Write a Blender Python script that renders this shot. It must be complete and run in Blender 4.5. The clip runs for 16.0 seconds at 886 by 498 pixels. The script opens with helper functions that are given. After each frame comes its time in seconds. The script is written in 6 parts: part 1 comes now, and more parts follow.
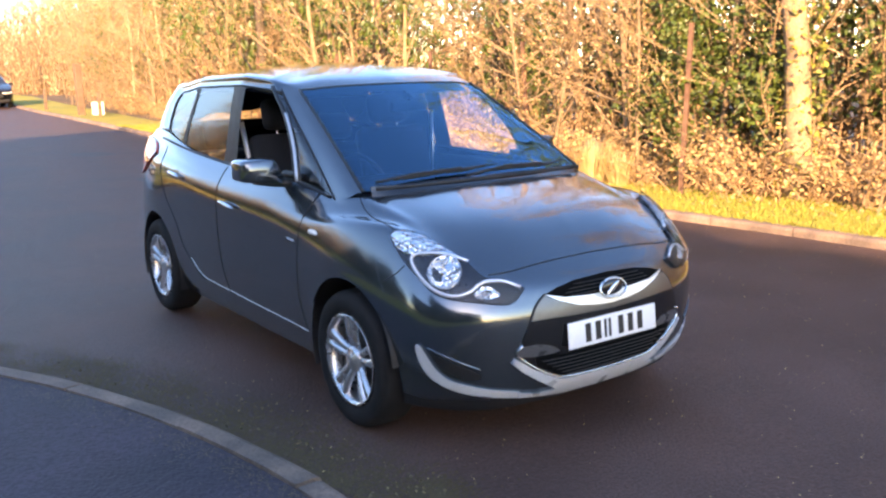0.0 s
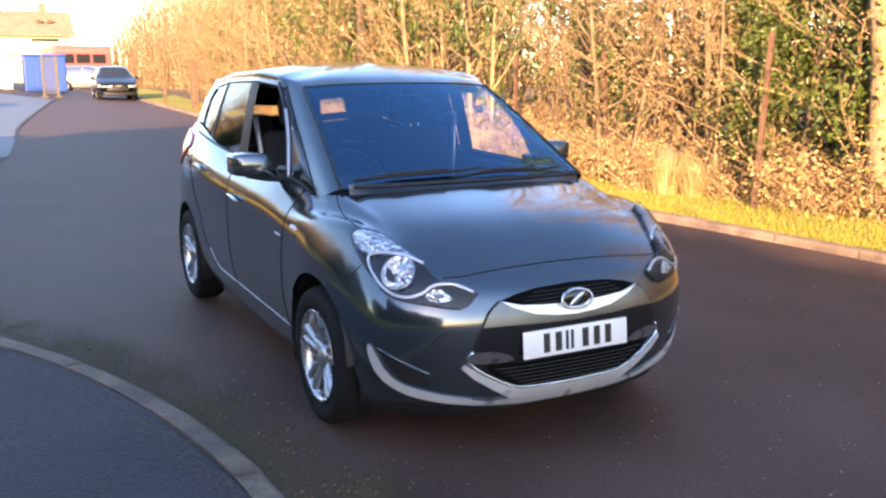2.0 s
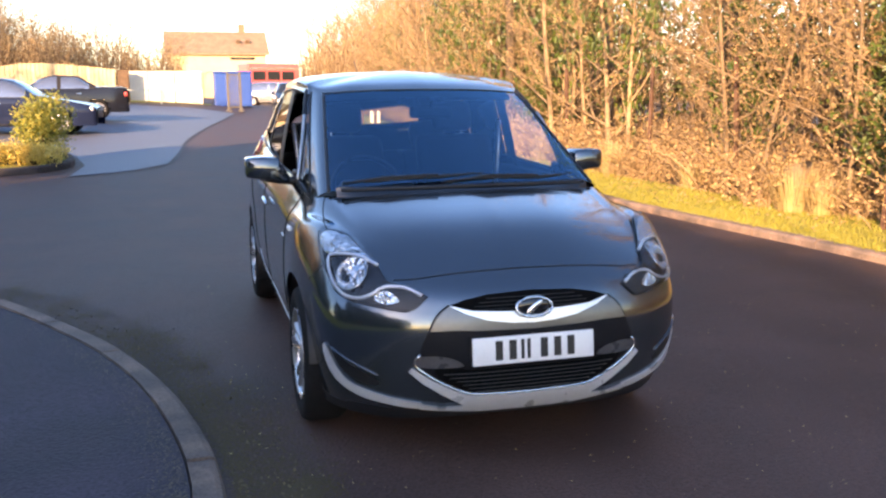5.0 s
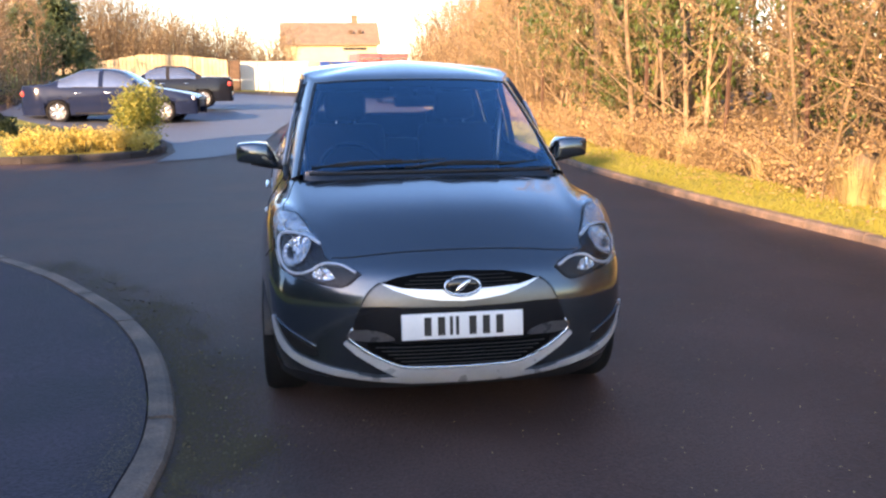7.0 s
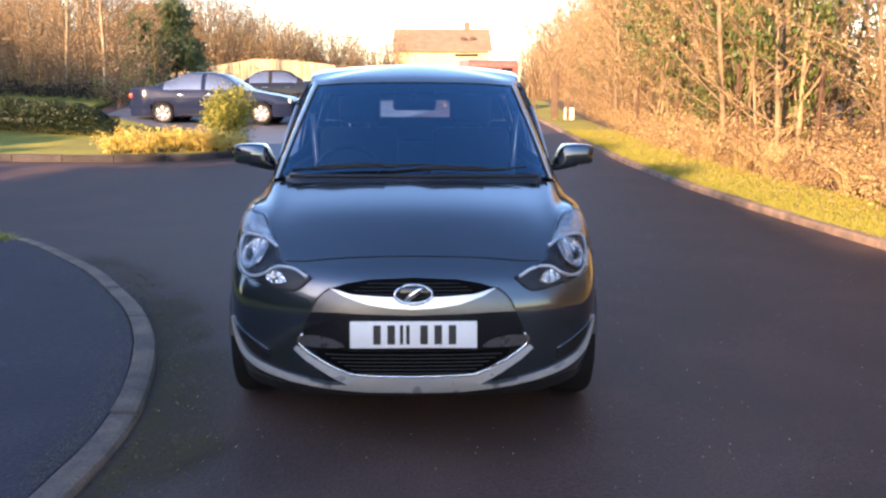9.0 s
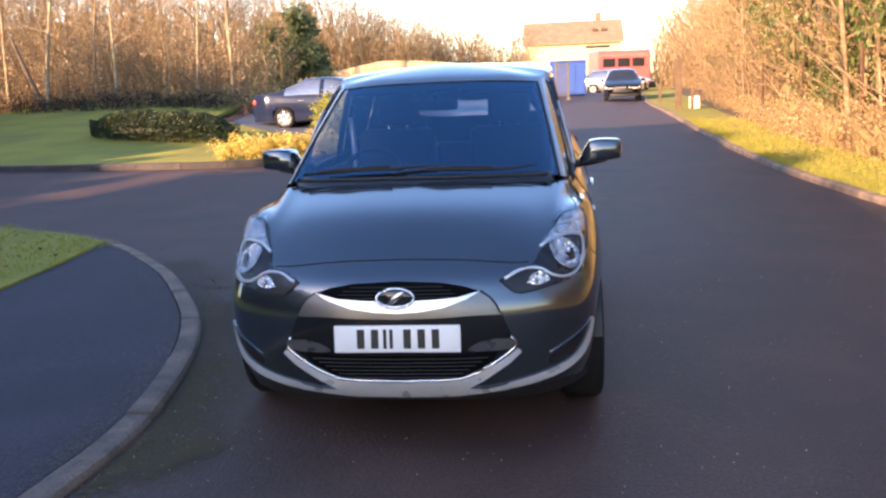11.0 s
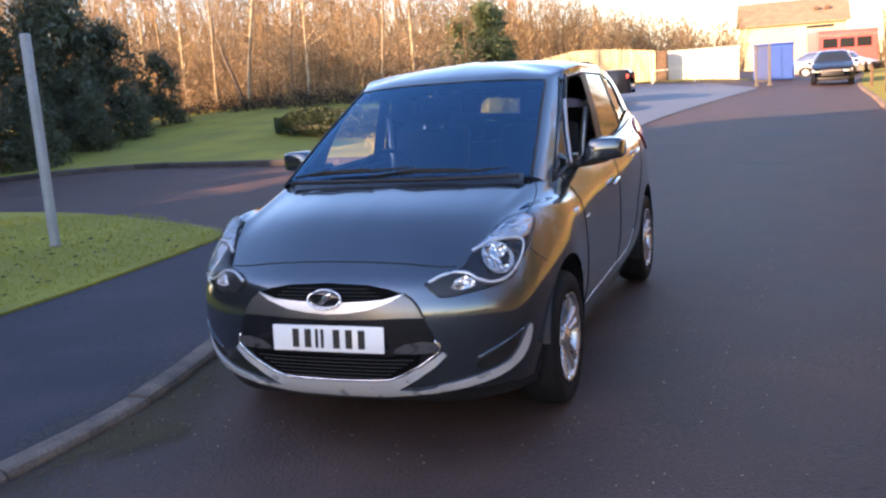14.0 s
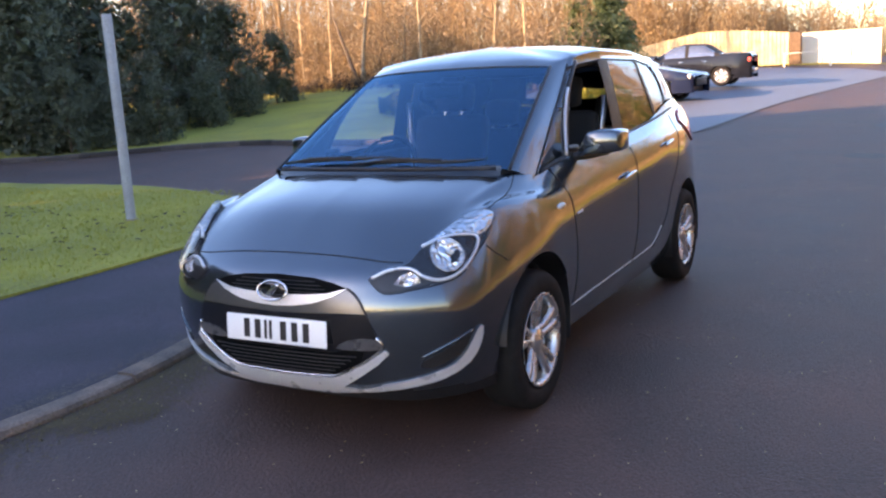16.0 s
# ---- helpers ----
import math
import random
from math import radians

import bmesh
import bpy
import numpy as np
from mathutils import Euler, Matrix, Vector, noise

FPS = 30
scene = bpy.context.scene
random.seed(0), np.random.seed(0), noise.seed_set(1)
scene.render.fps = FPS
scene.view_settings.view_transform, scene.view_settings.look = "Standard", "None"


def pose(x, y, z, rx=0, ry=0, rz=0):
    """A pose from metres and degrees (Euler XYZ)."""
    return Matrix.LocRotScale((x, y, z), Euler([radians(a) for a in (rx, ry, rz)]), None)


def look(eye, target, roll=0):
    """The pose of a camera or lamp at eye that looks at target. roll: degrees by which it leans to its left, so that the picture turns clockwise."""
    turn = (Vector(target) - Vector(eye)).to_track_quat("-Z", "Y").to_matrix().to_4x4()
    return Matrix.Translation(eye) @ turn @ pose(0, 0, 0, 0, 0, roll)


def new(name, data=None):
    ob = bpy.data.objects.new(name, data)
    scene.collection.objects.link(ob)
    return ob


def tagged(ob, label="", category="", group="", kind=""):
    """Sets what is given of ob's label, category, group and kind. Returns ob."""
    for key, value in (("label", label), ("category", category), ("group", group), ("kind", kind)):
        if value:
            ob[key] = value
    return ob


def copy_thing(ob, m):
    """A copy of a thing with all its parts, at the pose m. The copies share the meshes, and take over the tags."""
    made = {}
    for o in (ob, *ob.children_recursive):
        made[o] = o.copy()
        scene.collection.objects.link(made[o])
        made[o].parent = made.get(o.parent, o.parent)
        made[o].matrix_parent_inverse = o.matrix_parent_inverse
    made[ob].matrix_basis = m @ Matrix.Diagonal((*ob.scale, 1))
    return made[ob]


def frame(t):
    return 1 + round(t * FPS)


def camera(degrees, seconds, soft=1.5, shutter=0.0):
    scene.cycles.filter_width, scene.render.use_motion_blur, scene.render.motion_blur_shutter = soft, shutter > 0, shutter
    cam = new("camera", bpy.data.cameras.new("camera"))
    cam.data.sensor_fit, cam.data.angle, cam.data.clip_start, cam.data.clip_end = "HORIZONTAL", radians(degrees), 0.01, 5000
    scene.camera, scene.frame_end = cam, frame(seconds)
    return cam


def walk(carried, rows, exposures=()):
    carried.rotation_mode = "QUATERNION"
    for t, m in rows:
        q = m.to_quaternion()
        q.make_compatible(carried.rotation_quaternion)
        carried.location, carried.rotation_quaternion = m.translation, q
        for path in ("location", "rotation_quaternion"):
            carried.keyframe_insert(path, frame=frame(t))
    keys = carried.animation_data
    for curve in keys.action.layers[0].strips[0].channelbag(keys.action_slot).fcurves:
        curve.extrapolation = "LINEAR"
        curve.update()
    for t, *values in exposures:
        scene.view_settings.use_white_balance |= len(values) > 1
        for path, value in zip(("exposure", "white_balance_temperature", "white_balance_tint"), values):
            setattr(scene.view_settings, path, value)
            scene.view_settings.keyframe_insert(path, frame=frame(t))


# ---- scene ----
cam = camera(52.5, 16.0, 2.4)
PATH = [
    (0, (-2.698, -2.631, 1.556), (-1.577, -1.022, 1.166), -1.7),
    (0.5, (-2.577, -2.813, 1.549), (-1.557, -1.138, 1.154), -0.9),
    (1, (-2.461, -2.887, 1.541), (-1.472, -1.198, 1.128), -0.9),
    (1.5, (-2.288, -2.897, 1.532), (-1.302, -1.199, 1.152), -0.2),
    (2, (-2.142, -2.925, 1.528), (-1.233, -1.184, 1.151), -0.2),
    (2.5, (-2.016, -3.096, 1.524), (-1.198, -1.31, 1.145), -0.5),
    (3, (-1.906, -3.217, 1.511), (-1.159, -1.404, 1.118), -1.0),
    (3.5, (-1.755, -3.234, 1.486), (-1.038, -1.405, 1.113), -1.5),
    (4, (-1.593, -3.233, 1.482), (-0.932, -1.379, 1.127), -0.4),
    (6.5, (-0.83, -3.499, 1.464), (-0.462, -1.565, 1.115), -1.4),
    (7, (-0.638, -3.628, 1.471), (-0.339, -1.684, 1.108), -0.5),
    (7.5, (-0.517, -3.663, 1.459), (-0.287, -1.706, 1.117), -0.9),
    (8, (-0.349, -3.602, 1.449), (-0.173, -1.64, 1.103), -0.1),
    (10.5, (0.504, -3.54, 1.456), (0.336, -1.577, 1.109), -1.9),
    (11, (0.656, -3.485, 1.458), (0.402, -1.532, 1.107), -2.4),
    (11.5, (0.888, -3.521, 1.466), (0.528, -1.585, 1.112), -3.0),
    (12, (1.062, -3.534, 1.464), (0.642, -1.609, 1.124), -2.8),
    (12.5, (1.215, -3.433, 1.436), (0.743, -1.519, 1.097), -3.4),
    (13, (1.386, -3.312, 1.453), (0.851, -1.414, 1.117), -3.3),
    (13.5, (1.564, -3.25, 1.453), (0.95, -1.376, 1.119), -4.2),
    (14, (1.789, -3.234, 1.454), (1.08, -1.396, 1.108), -4.0),
    (14.5, (1.923, -3.162, 1.435), (1.168, -1.343, 1.085), -3.5),
    (15, (2.073, -2.999, 1.438), (1.259, -1.213, 1.052), -2.6),
    (15.5, (2.183, -2.877, 1.441), (1.298, -1.124, 1.061), -2.8),
    (16, (2.378, -2.797, 1.444), (1.416, -1.083, 1.073), -3.3),
]
walk(cam, [(t, look(eye, target, roll)) for t, eye, target, roll in PATH],
     [(0, 2.68, 8100, 30), (3.5, 2.33, 8250, 32), (7, 2.08, 7800, 31), (12.5, 2.22, 7750, 34), (14.5, 2.28, 8000, 35), (16, 2.47, 8150, 35)])

# ---- world, sun and exposure ----
SUN_AZ = 215.6      # degrees clockwise from +y: the sun stands behind and to the driver's side
SUN_EL = 15.0
world = bpy.data.worlds.new("world")
scene.world = world
world.use_nodes = True
wn = world.node_tree
sky = wn.nodes.new("ShaderNodeTexSky")
sky.sky_type = "NISHITA"
sky.sun_disc = False
sky.sun_elevation = radians(SUN_EL)
sky.sun_rotation = radians(SUN_AZ)
sky.air_density, sky.dust_density, sky.ozone_density = 1.0, 0.4, 2.5
deep = wn.nodes.new("ShaderNodeHueSaturation")
deep.inputs["Saturation"].default_value = 1.16
wn.links.new(sky.outputs[0], deep.inputs["Color"])
wn.links.new(deep.outputs[0], wn.nodes["Background"].inputs[0])
wn.nodes["Background"].inputs[1].default_value = 0.15
sun = new("sun", bpy.data.lights.new("sun", "SUN"))
sun.data.energy, sun.data.angle, sun.data.color = 3.9, radians(0.6), (1.0, 0.78, 0.50)
az, el = radians(SUN_AZ), radians(SUN_EL)
SUN_DIR = Vector((math.sin(az) * math.cos(el), math.cos(az) * math.cos(el), math.sin(el)))
sun.matrix_world = look(SUN_DIR * 80, (0, 0, 0))


# ---- materials ----
def material(name, color, rough=0.6, metal=0.0, vary=0.25, scale=6.0, fine=80.0, bump=0.15, spec=0.5, second=None, coat=0.0, each=0.0, rough_vary=0.1, sheen=0.0):
    """Base colour with variation at two scales, uneven gloss and fine relief. second: a colour of the larger patches. each: change from object to object."""
    m = bpy.data.materials.new(name)
    m.use_nodes = True
    nt = m.node_tree
    N, L = nt.nodes, nt.links
    b = N["Principled BSDF"]
    b.inputs["Metallic"].default_value = metal
    b.inputs["Specular IOR Level"].default_value = spec
    b.inputs["Coat Weight"].default_value = coat
    b.inputs["Coat Roughness"].default_value = 0.03
    tc = N.new("ShaderNodeTexCoord")
    n1, n2 = N.new("ShaderNodeTexNoise"), N.new("ShaderNodeTexNoise")
    for n, s, d in ((n1, scale, 5), (n2, fine, 3)):
        n.inputs["Scale"].default_value, n.inputs["Detail"].default_value = s, d
        L.new(tc.outputs["Object"], n.inputs["Vector"])
    c2 = second or tuple(c * (1 - vary) for c in color)
    ramp = N.new("ShaderNodeValToRGB")
    ramp.color_ramp.elements[0].position, ramp.color_ramp.elements[1].position = 0.35, 0.68
    ramp.color_ramp.elements[0].color, ramp.color_ramp.elements[1].color = (*c2, 1), (*color, 1)
    L.new(n1.outputs["Fac"], ramp.inputs[0])
    mul = N.new("ShaderNodeMixRGB")
    mul.blend_type = "MULTIPLY"
    mul.inputs[0].default_value = min(1.0, vary * 2)
    r2 = N.new("ShaderNodeMapRange")
    r2.inputs[1].default_value, r2.inputs[2].default_value = 0.3, 0.7
    r2.inputs[3].default_value, r2.inputs[4].default_value = 0.55, 1.2
    L.new(n2.outputs["Fac"], r2.inputs[0])
    L.new(ramp.outputs[0], mul.inputs[1])
    L.new(r2.outputs[0], mul.inputs[2])
    out = mul.outputs[0]
    if each:
        oi, hs, mr = N.new("ShaderNodeObjectInfo"), N.new("ShaderNodeHueSaturation"), N.new("ShaderNodeMapRange")
        mr.inputs[3].default_value, mr.inputs[4].default_value = 1 - each, 1 + each
        L.new(oi.outputs["Random"], mr.inputs[0])
        L.new(mr.outputs[0], hs.inputs["Value"])
        L.new(out, hs.inputs["Color"])
        out = hs.outputs[0]
    L.new(out, b.inputs["Base Color"])
    rr = N.new("ShaderNodeMapRange")
    rr.inputs[3].default_value, rr.inputs[4].default_value = max(0.0, rough - rough_vary), min(1.0, rough + rough_vary)
    L.new(n1.outputs["Fac"], rr.inputs[0])
    L.new(rr.outputs[0], b.inputs["Roughness"])
    if bump:
        bp = N.new("ShaderNodeBump")
        bp.inputs["Strength"].default_value, bp.inputs["Distance"].default_value = bump, 0.01
        L.new(n2.outputs["Fac"], bp.inputs["Height"])
        L.new(bp.outputs[0], b.inputs["Normal"])
    return m


def leafy(name, color, second, each=0.2, through_light=0.35, rough=0.6):
    """Leaves: colour from leaf to leaf, and light that passes through them."""
    m = bpy.data.materials.new(name)
    m.use_nodes = True
    N, L = m.node_tree.nodes, m.node_tree.links
    b, out = N["Principled BSDF"], N["Material Output"]
    g = N.new("ShaderNodeNewGeometry")
    mix = N.new("ShaderNodeMixRGB")
    mix.inputs[1].default_value, mix.inputs[2].default_value = (*color, 1), (*second, 1)
    L.new(g.outputs["Random Per Island"], mix.inputs[0])
    oi, hs, mr = N.new("ShaderNodeObjectInfo"), N.new("ShaderNodeHueSaturation"), N.new("ShaderNodeMapRange")
    mr.inputs[3].default_value, mr.inputs[4].default_value = 1 - each, 1 + each
    L.new(oi.outputs["Random"], mr.inputs[0])
    L.new(mr.outputs[0], hs.inputs["Value"])
    L.new(mix.outputs[0], hs.inputs["Color"])
    L.new(hs.outputs[0], b.inputs["Base Color"])
    b.inputs["Roughness"].default_value = rough
    t, ms = N.new("ShaderNodeBsdfTranslucent"), N.new("ShaderNodeMixShader")
    L.new(hs.outputs[0], t.inputs[0])
    ms.inputs[0].default_value = through_light
    L.new(b.outputs[0], ms.inputs[1])
    L.new(t.outputs[0], ms.inputs[2])
    L.new(ms.outputs[0], out.inputs[0])
    return m


def glass(name, tint, gloss=(1.0, 1.0, 1.0), ior=1.5):
    """A thin pane: clear with a tint, glossy at a slant."""
    m = bpy.data.materials.new(name)
    m.use_nodes = True
    N, L = m.node_tree.nodes, m.node_tree.links
    N.remove(N["Principled BSDF"])
    tr, gl, fr, ms = N.new("ShaderNodeBsdfTransparent"), N.new("ShaderNodeBsdfGlossy"), N.new("ShaderNodeFresnel"), N.new("ShaderNodeMixShader")
    tr.inputs[0].default_value = (*tint, 1)
    gl.inputs["Roughness"].default_value = 0.01
    gl.inputs[0].default_value = (*gloss, 1)
    fr.inputs[0].default_value = ior
    L.new(fr.outputs[0], ms.inputs[0])
    L.new(tr.outputs[0], ms.inputs[1])
    L.new(gl.outputs[0], ms.inputs[2])
    L.new(ms.outputs[0], N["Material Output"].inputs[0])
    return m


M_ROAD = material("road_asphalt", (0.116, 0.062, 0.048), 0.67, vary=0.55, scale=1.1, fine=75, bump=0.8, second=(0.058, 0.031, 0.024), spec=0.42, rough_vary=0.12)
M_LANE = material("lane_asphalt", (0.120, 0.136, 0.166), 0.60, vary=0.25, scale=0.5, fine=55, bump=0.4, second=(0.102, 0.117, 0.145))
M_TAR = material("tar_joint", (0.048, 0.040, 0.036), 0.7, vary=0.3, scale=3, fine=50, bump=0.4)
M_PAVE = material("pavement_asphalt", (0.062, 0.047, 0.060), 0.74, vary=0.65, scale=1.4, fine=55, bump=0.9, second=(0.022, 0.017, 0.025), spec=0.38, rough_vary=0.18)
M_KERB = material("kerb_concrete", (0.31, 0.205, 0.148), 0.85, vary=0.35, scale=4, fine=70, bump=0.6, second=(0.135, 0.10, 0.078), each=0.15)
M_KERBDARK = material("stained_kerb", (0.085, 0.068, 0.06), 0.9, vary=0.4, scale=3, fine=60, bump=0.6, second=(0.035, 0.03, 0.03), each=0.45)
M_SOIL = material("lawn_soil", (0.34, 0.295, 0.03), 0.95, vary=0.35, scale=0.7, fine=30, bump=0.6, second=(0.21, 0.195, 0.025))
M_FOREST_FLOOR = material("leaf_litter_floor", (0.16, 0.10, 0.05), 0.95, vary=0.4, scale=1.2, fine=25, bump=0.8, second=(0.08, 0.05, 0.025))
M_GRASS = leafy("grass_blade", (0.27, 0.265, 0.035), (0.36, 0.32, 0.06), 0.0, 0.3)
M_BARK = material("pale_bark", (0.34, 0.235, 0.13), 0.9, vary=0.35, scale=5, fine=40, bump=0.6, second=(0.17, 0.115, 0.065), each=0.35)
# lighter copy of the pale bark, with sunlight put into the colour
M_SUNLITBARK = material("sunlit_pale_bark", (0.48, 0.38, 0.24), 0.9, vary=0.35, scale=5, fine=40, bump=0.5, second=(0.26, 0.19, 0.115), each=0.2)
M_TWIG = material("winter_twigs", (0.39, 0.265, 0.14), 0.9, vary=0.4, scale=3, fine=30, bump=0.0, second=(0.26, 0.16, 0.08), each=0.25)
M_DARKBARK = material("dark_bark", (0.11, 0.08, 0.055), 0.9, vary=0.35, scale=5, fine=40, bump=0.6, each=0.2)
M_IVY = leafy("ivy_leaf", (0.06, 0.10, 0.02), (0.11, 0.14, 0.03), 0.2, 0.2, 0.4)
M_DEAD = leafy("dead_leaf", (0.40, 0.255, 0.115), (0.57, 0.40, 0.19), 0.2, 0.35)
M_SCRAP = leafy("leaf_scrap", (0.10, 0.075, 0.03), (0.16, 0.11, 0.05), 0.0, 0.1)
M_STRAW = leafy("dry_grass", (0.50, 0.38, 0.17), (0.58, 0.45, 0.22), 0.15, 0.35)
M_CONIFER = leafy("evergreen_leaf", (0.036, 0.052, 0.030), (0.066, 0.084, 0.044), 0.25, 0.15, 0.5)
M_PINE = leafy("pine_leaf", (0.07, 0.11, 0.045), (0.12, 0.15, 0.06), 0.2, 0.25, 0.5)
M_HEDGE = leafy("box_leaf", (0.022, 0.042, 0.014), (0.042, 0.064, 0.02), 0.15, 0.2, 0.5)
M_GOLD = leafy("golden_leaf", (0.62, 0.47, 0.10), (0.72, 0.55, 0.17), 0.15, 0.35)
M_BRUSH = leafy("dry_brush_leaf", (0.27, 0.190, 0.108), (0.54, 0.39, 0.23), 0.2, 0.3)
M_MOSSBIT = leafy("moss_tuft", (0.080, 0.056, 0.026), (0.118, 0.080, 0.032), 0.0, 0.1, 0.9)
M_GOLDHAZE = leafy("golden_winter_twig_tips", (0.36, 0.25, 0.13), (0.54, 0.39, 0.21), 0.1, 0.3, 0.8)
# dry brush at half brightness: the wood's inner shade is in the colour
M_SHADEBRUSH = leafy("shaded_inner_brush", (0.13, 0.088, 0.047), (0.26, 0.175, 0.092), 0.1, 0.2, 0.8)
# near-black: dark fallen leaves, and shade painted into the wood's undergrowth
M_LITTERSHADE = leafy("dark_litter_and_painted_shade", (0.022, 0.017, 0.014), (0.04, 0.03, 0.022), 0.0, 0.05, 0.9)
M_YELLOWGREEN = leafy("yellow_green_leaf", (0.13, 0.17, 0.03), (0.40, 0.35, 0.07), 0.1, 0.3)


def car_paint(name, base, flake):
    m = material(name, base, 0.17, 0.85, 0.06, 2.0, 900, 0.0, 0.5, second=flake, coat=1.0, rough_vary=0.04)
    b = m.node_tree.nodes["Principled BSDF"]
    b.inputs["Coat IOR"].default_value = 1.52
    return m


M_PAINT = car_paint("dark_grey_metallic_paint", (0.094, 0.120, 0.141), (0.082, 0.106, 0.125))
M_GAP = material("panel_gap", (0.006, 0.006, 0.007), 0.8, vary=0.1, bump=0)
M_BLACK = material("black_plastic", (0.012, 0.012, 0.013), 0.5, vary=0.2, scale=20, fine=200, bump=0.1)
M_GLOSSBLACK = material("gloss_black_plastic", (0.008, 0.008, 0.009), 0.12, vary=0.1, bump=0, coat=0.5)
M_CHROME = material("satin_chrome", (0.72, 0.72, 0.72), 0.16, 1.0, 0.04, 8, 60, 0.0, rough_vary=0.05)
M_SATIN = material("satin_bright_trim", (0.84, 0.84, 0.84), 0.34, 0.6, 0.05, 10, 80, 0.0)
M_SILVER = material("silver_trim", (0.60, 0.60, 0.60), 0.36, 0.7, 0.05, 8, 60, 0.0)
M_ALLOY = material("alloy_wheel_silver", (0.62, 0.62, 0.63), 0.28, 0.85, 0.08, 12, 90, 0.0, second=(0.5, 0.49, 0.48))
M_TYRE = material("tyre_rubber", (0.009, 0.009, 0.009), 0.8, vary=0.3, scale=10, fine=120, bump=0.2, spec=0.2, second=(0.014, 0.013, 0.013))
M_CABIN = material("cabin_cloth", (0.018, 0.019, 0.021), 0.9, vary=0.25, scale=12, fine=220, bump=0.3)
M_CABIN_PALE = material("grey_headliner", (0.12, 0.12, 0.12), 0.9, vary=0.1, scale=6, fine=150, bump=0.1)
M_DASH = material("dash_plastic", (0.02, 0.02, 0.022), 0.55, vary=0.2, scale=12, fine=250, bump=0.2)
# the blue of a sky reflection is put into the gloss, strengthened by ior
M_GLASS = glass("sky_blue_gloss_glass", (0.84, 0.90, 0.92), (0.20, 0.62, 0.95), 2.45)
M_GLASS_DARK = glass("rear_car_glass", (0.86, 0.90, 0.90), (0.9, 0.95, 1.0), 1.75)
M_LENS = glass("lamp_lens", (0.95, 0.96, 0.97), (1.0, 1.0, 1.0), 1.3)
M_CHEEK = material("dark_grey_cheek", (0.10, 0.10, 0.105), 0.3, 0.4, 0.1, 20, 100, 0.0)
M_LAMPBED = material("smoked_lamp_bed", (0.055, 0.055, 0.06), 0.22, 0.6, 0.4, 45, 120, 0.2)
M_RINGWHITE = material("white_lamp_surround", (0.92, 0.92, 0.92), 0.25, 0.55, 0.04, 10, 80, 0.0, coat=0.5)
M_REFLECT = material("lamp_reflector", (0.95, 0.94, 0.93), 0.30, 0.3, 0.25, 42, 90, 0.3, second=(0.66, 0.65, 0.64))
def faceted(name, color, scale):
    """Chrome pressed into many small facets."""
    m = material(name, color, 0.14, 1.0, 0.1, 30, 90, 0.0, rough_vary=0.05)
    N, L = m.node_tree.nodes, m.node_tree.links
    tc, vo, bp = N.new("ShaderNodeTexCoord"), N.new("ShaderNodeTexVoronoi"), N.new("ShaderNodeBump")
    vo.inputs["Scale"].default_value = scale
    bp.inputs["Strength"].default_value, bp.inputs["Distance"].default_value = 0.9, 0.012
    L.new(tc.outputs["Object"], vo.inputs["Vector"])
    L.new(vo.outputs["Distance"], bp.inputs["Height"])
    L.new(bp.outputs[0], N["Principled BSDF"].inputs["Normal"])
    return m


M_FACET = faceted("faceted_lamp_chrome", (0.93, 0.93, 0.93), 55.0)
M_REDLENS = material("red_lamp_lens", (0.70, 0.10, 0.08), 0.12, vary=0.15, scale=20, fine=90, bump=0, coat=0.6)
M_GRILLE = material("dull_black_mesh", (0.004, 0.004, 0.004), 0.95, vary=0.2, scale=30, fine=120, bump=0.6, spec=0.08)
M_SATINGREY = material("satin_grey_panel", (0.15, 0.155, 0.16), 0.30, 0.8, 0.06, 8, 60, 0.0, rough_vary=0.05)
M_BLADE = material("bright_silver_paint", (0.64, 0.64, 0.63), 0.30, 0.35, 0.05, 8, 60, 0.0)
M_PLATE = material("white_plate", (0.80, 0.80, 0.78), 0.35, vary=0.05, scale=8, fine=200, bump=0)
M_INK = material("black_print", (0.012, 0.012, 0.012), 0.5, vary=0.1, bump=0)
M_ORANGE = material("indicator_lens", (0.75, 0.72, 0.66), 0.15, vary=0.1, bump=0, coat=0.5)


# ---- building tools ----
def mesh_object(name, verts, faces, mat, parent=None, smooth=True, label="", normals=None, mats=None, index=None):
    me = bpy.data.meshes.new(name)
    me.from_pydata([tuple(v) for v in verts], [], faces)
    for m in (mats or [mat]):
        me.materials.append(m)
    if index is not None:
        me.polygons.foreach_set("material_index", index)
    me.polygons.foreach_set("use_smooth", [smooth] * len(me.polygons))
    me.update()
    if normals is not None:
        me.normals_split_custom_set_from_vertices([tuple(n) for n in normals])
    ob = new(name, me)
    if parent is not None:
        ob.parent = parent
    if label:
        ob["label"] = label
    return ob


def used_only(verts, faces):
    """The same mesh without points that no face uses."""
    ids, out = {}, []
    for f in faces:
        for i in f:
            if i not in ids:
                ids[i] = len(out)
                out.append(verts[i])
    return out, [tuple(ids[i] for i in f) for f in faces]


def part(name, bm, mat, parent, label="", smooth=True):
    """One bmesh as one mesh object under a thing or a part."""
    me = bpy.data.meshes.new(name)
    bm.normal_update()
    bm.to_mesh(me)
    bm.free()
    me.materials.append(mat)
    me.polygons.foreach_set("use_smooth", [smooth] * len(me.polygons))
    ob = new(name, me)
    if parent is not None:
        ob.parent = parent
    if label:
        ob["label"] = label
    return ob


def thing(name, place=(0, 0, 0), turn=0.0, **tags):
    e = new(name)
    e.matrix_basis = pose(*place, 0, 0, turn)
    return tagged(e, **tags)


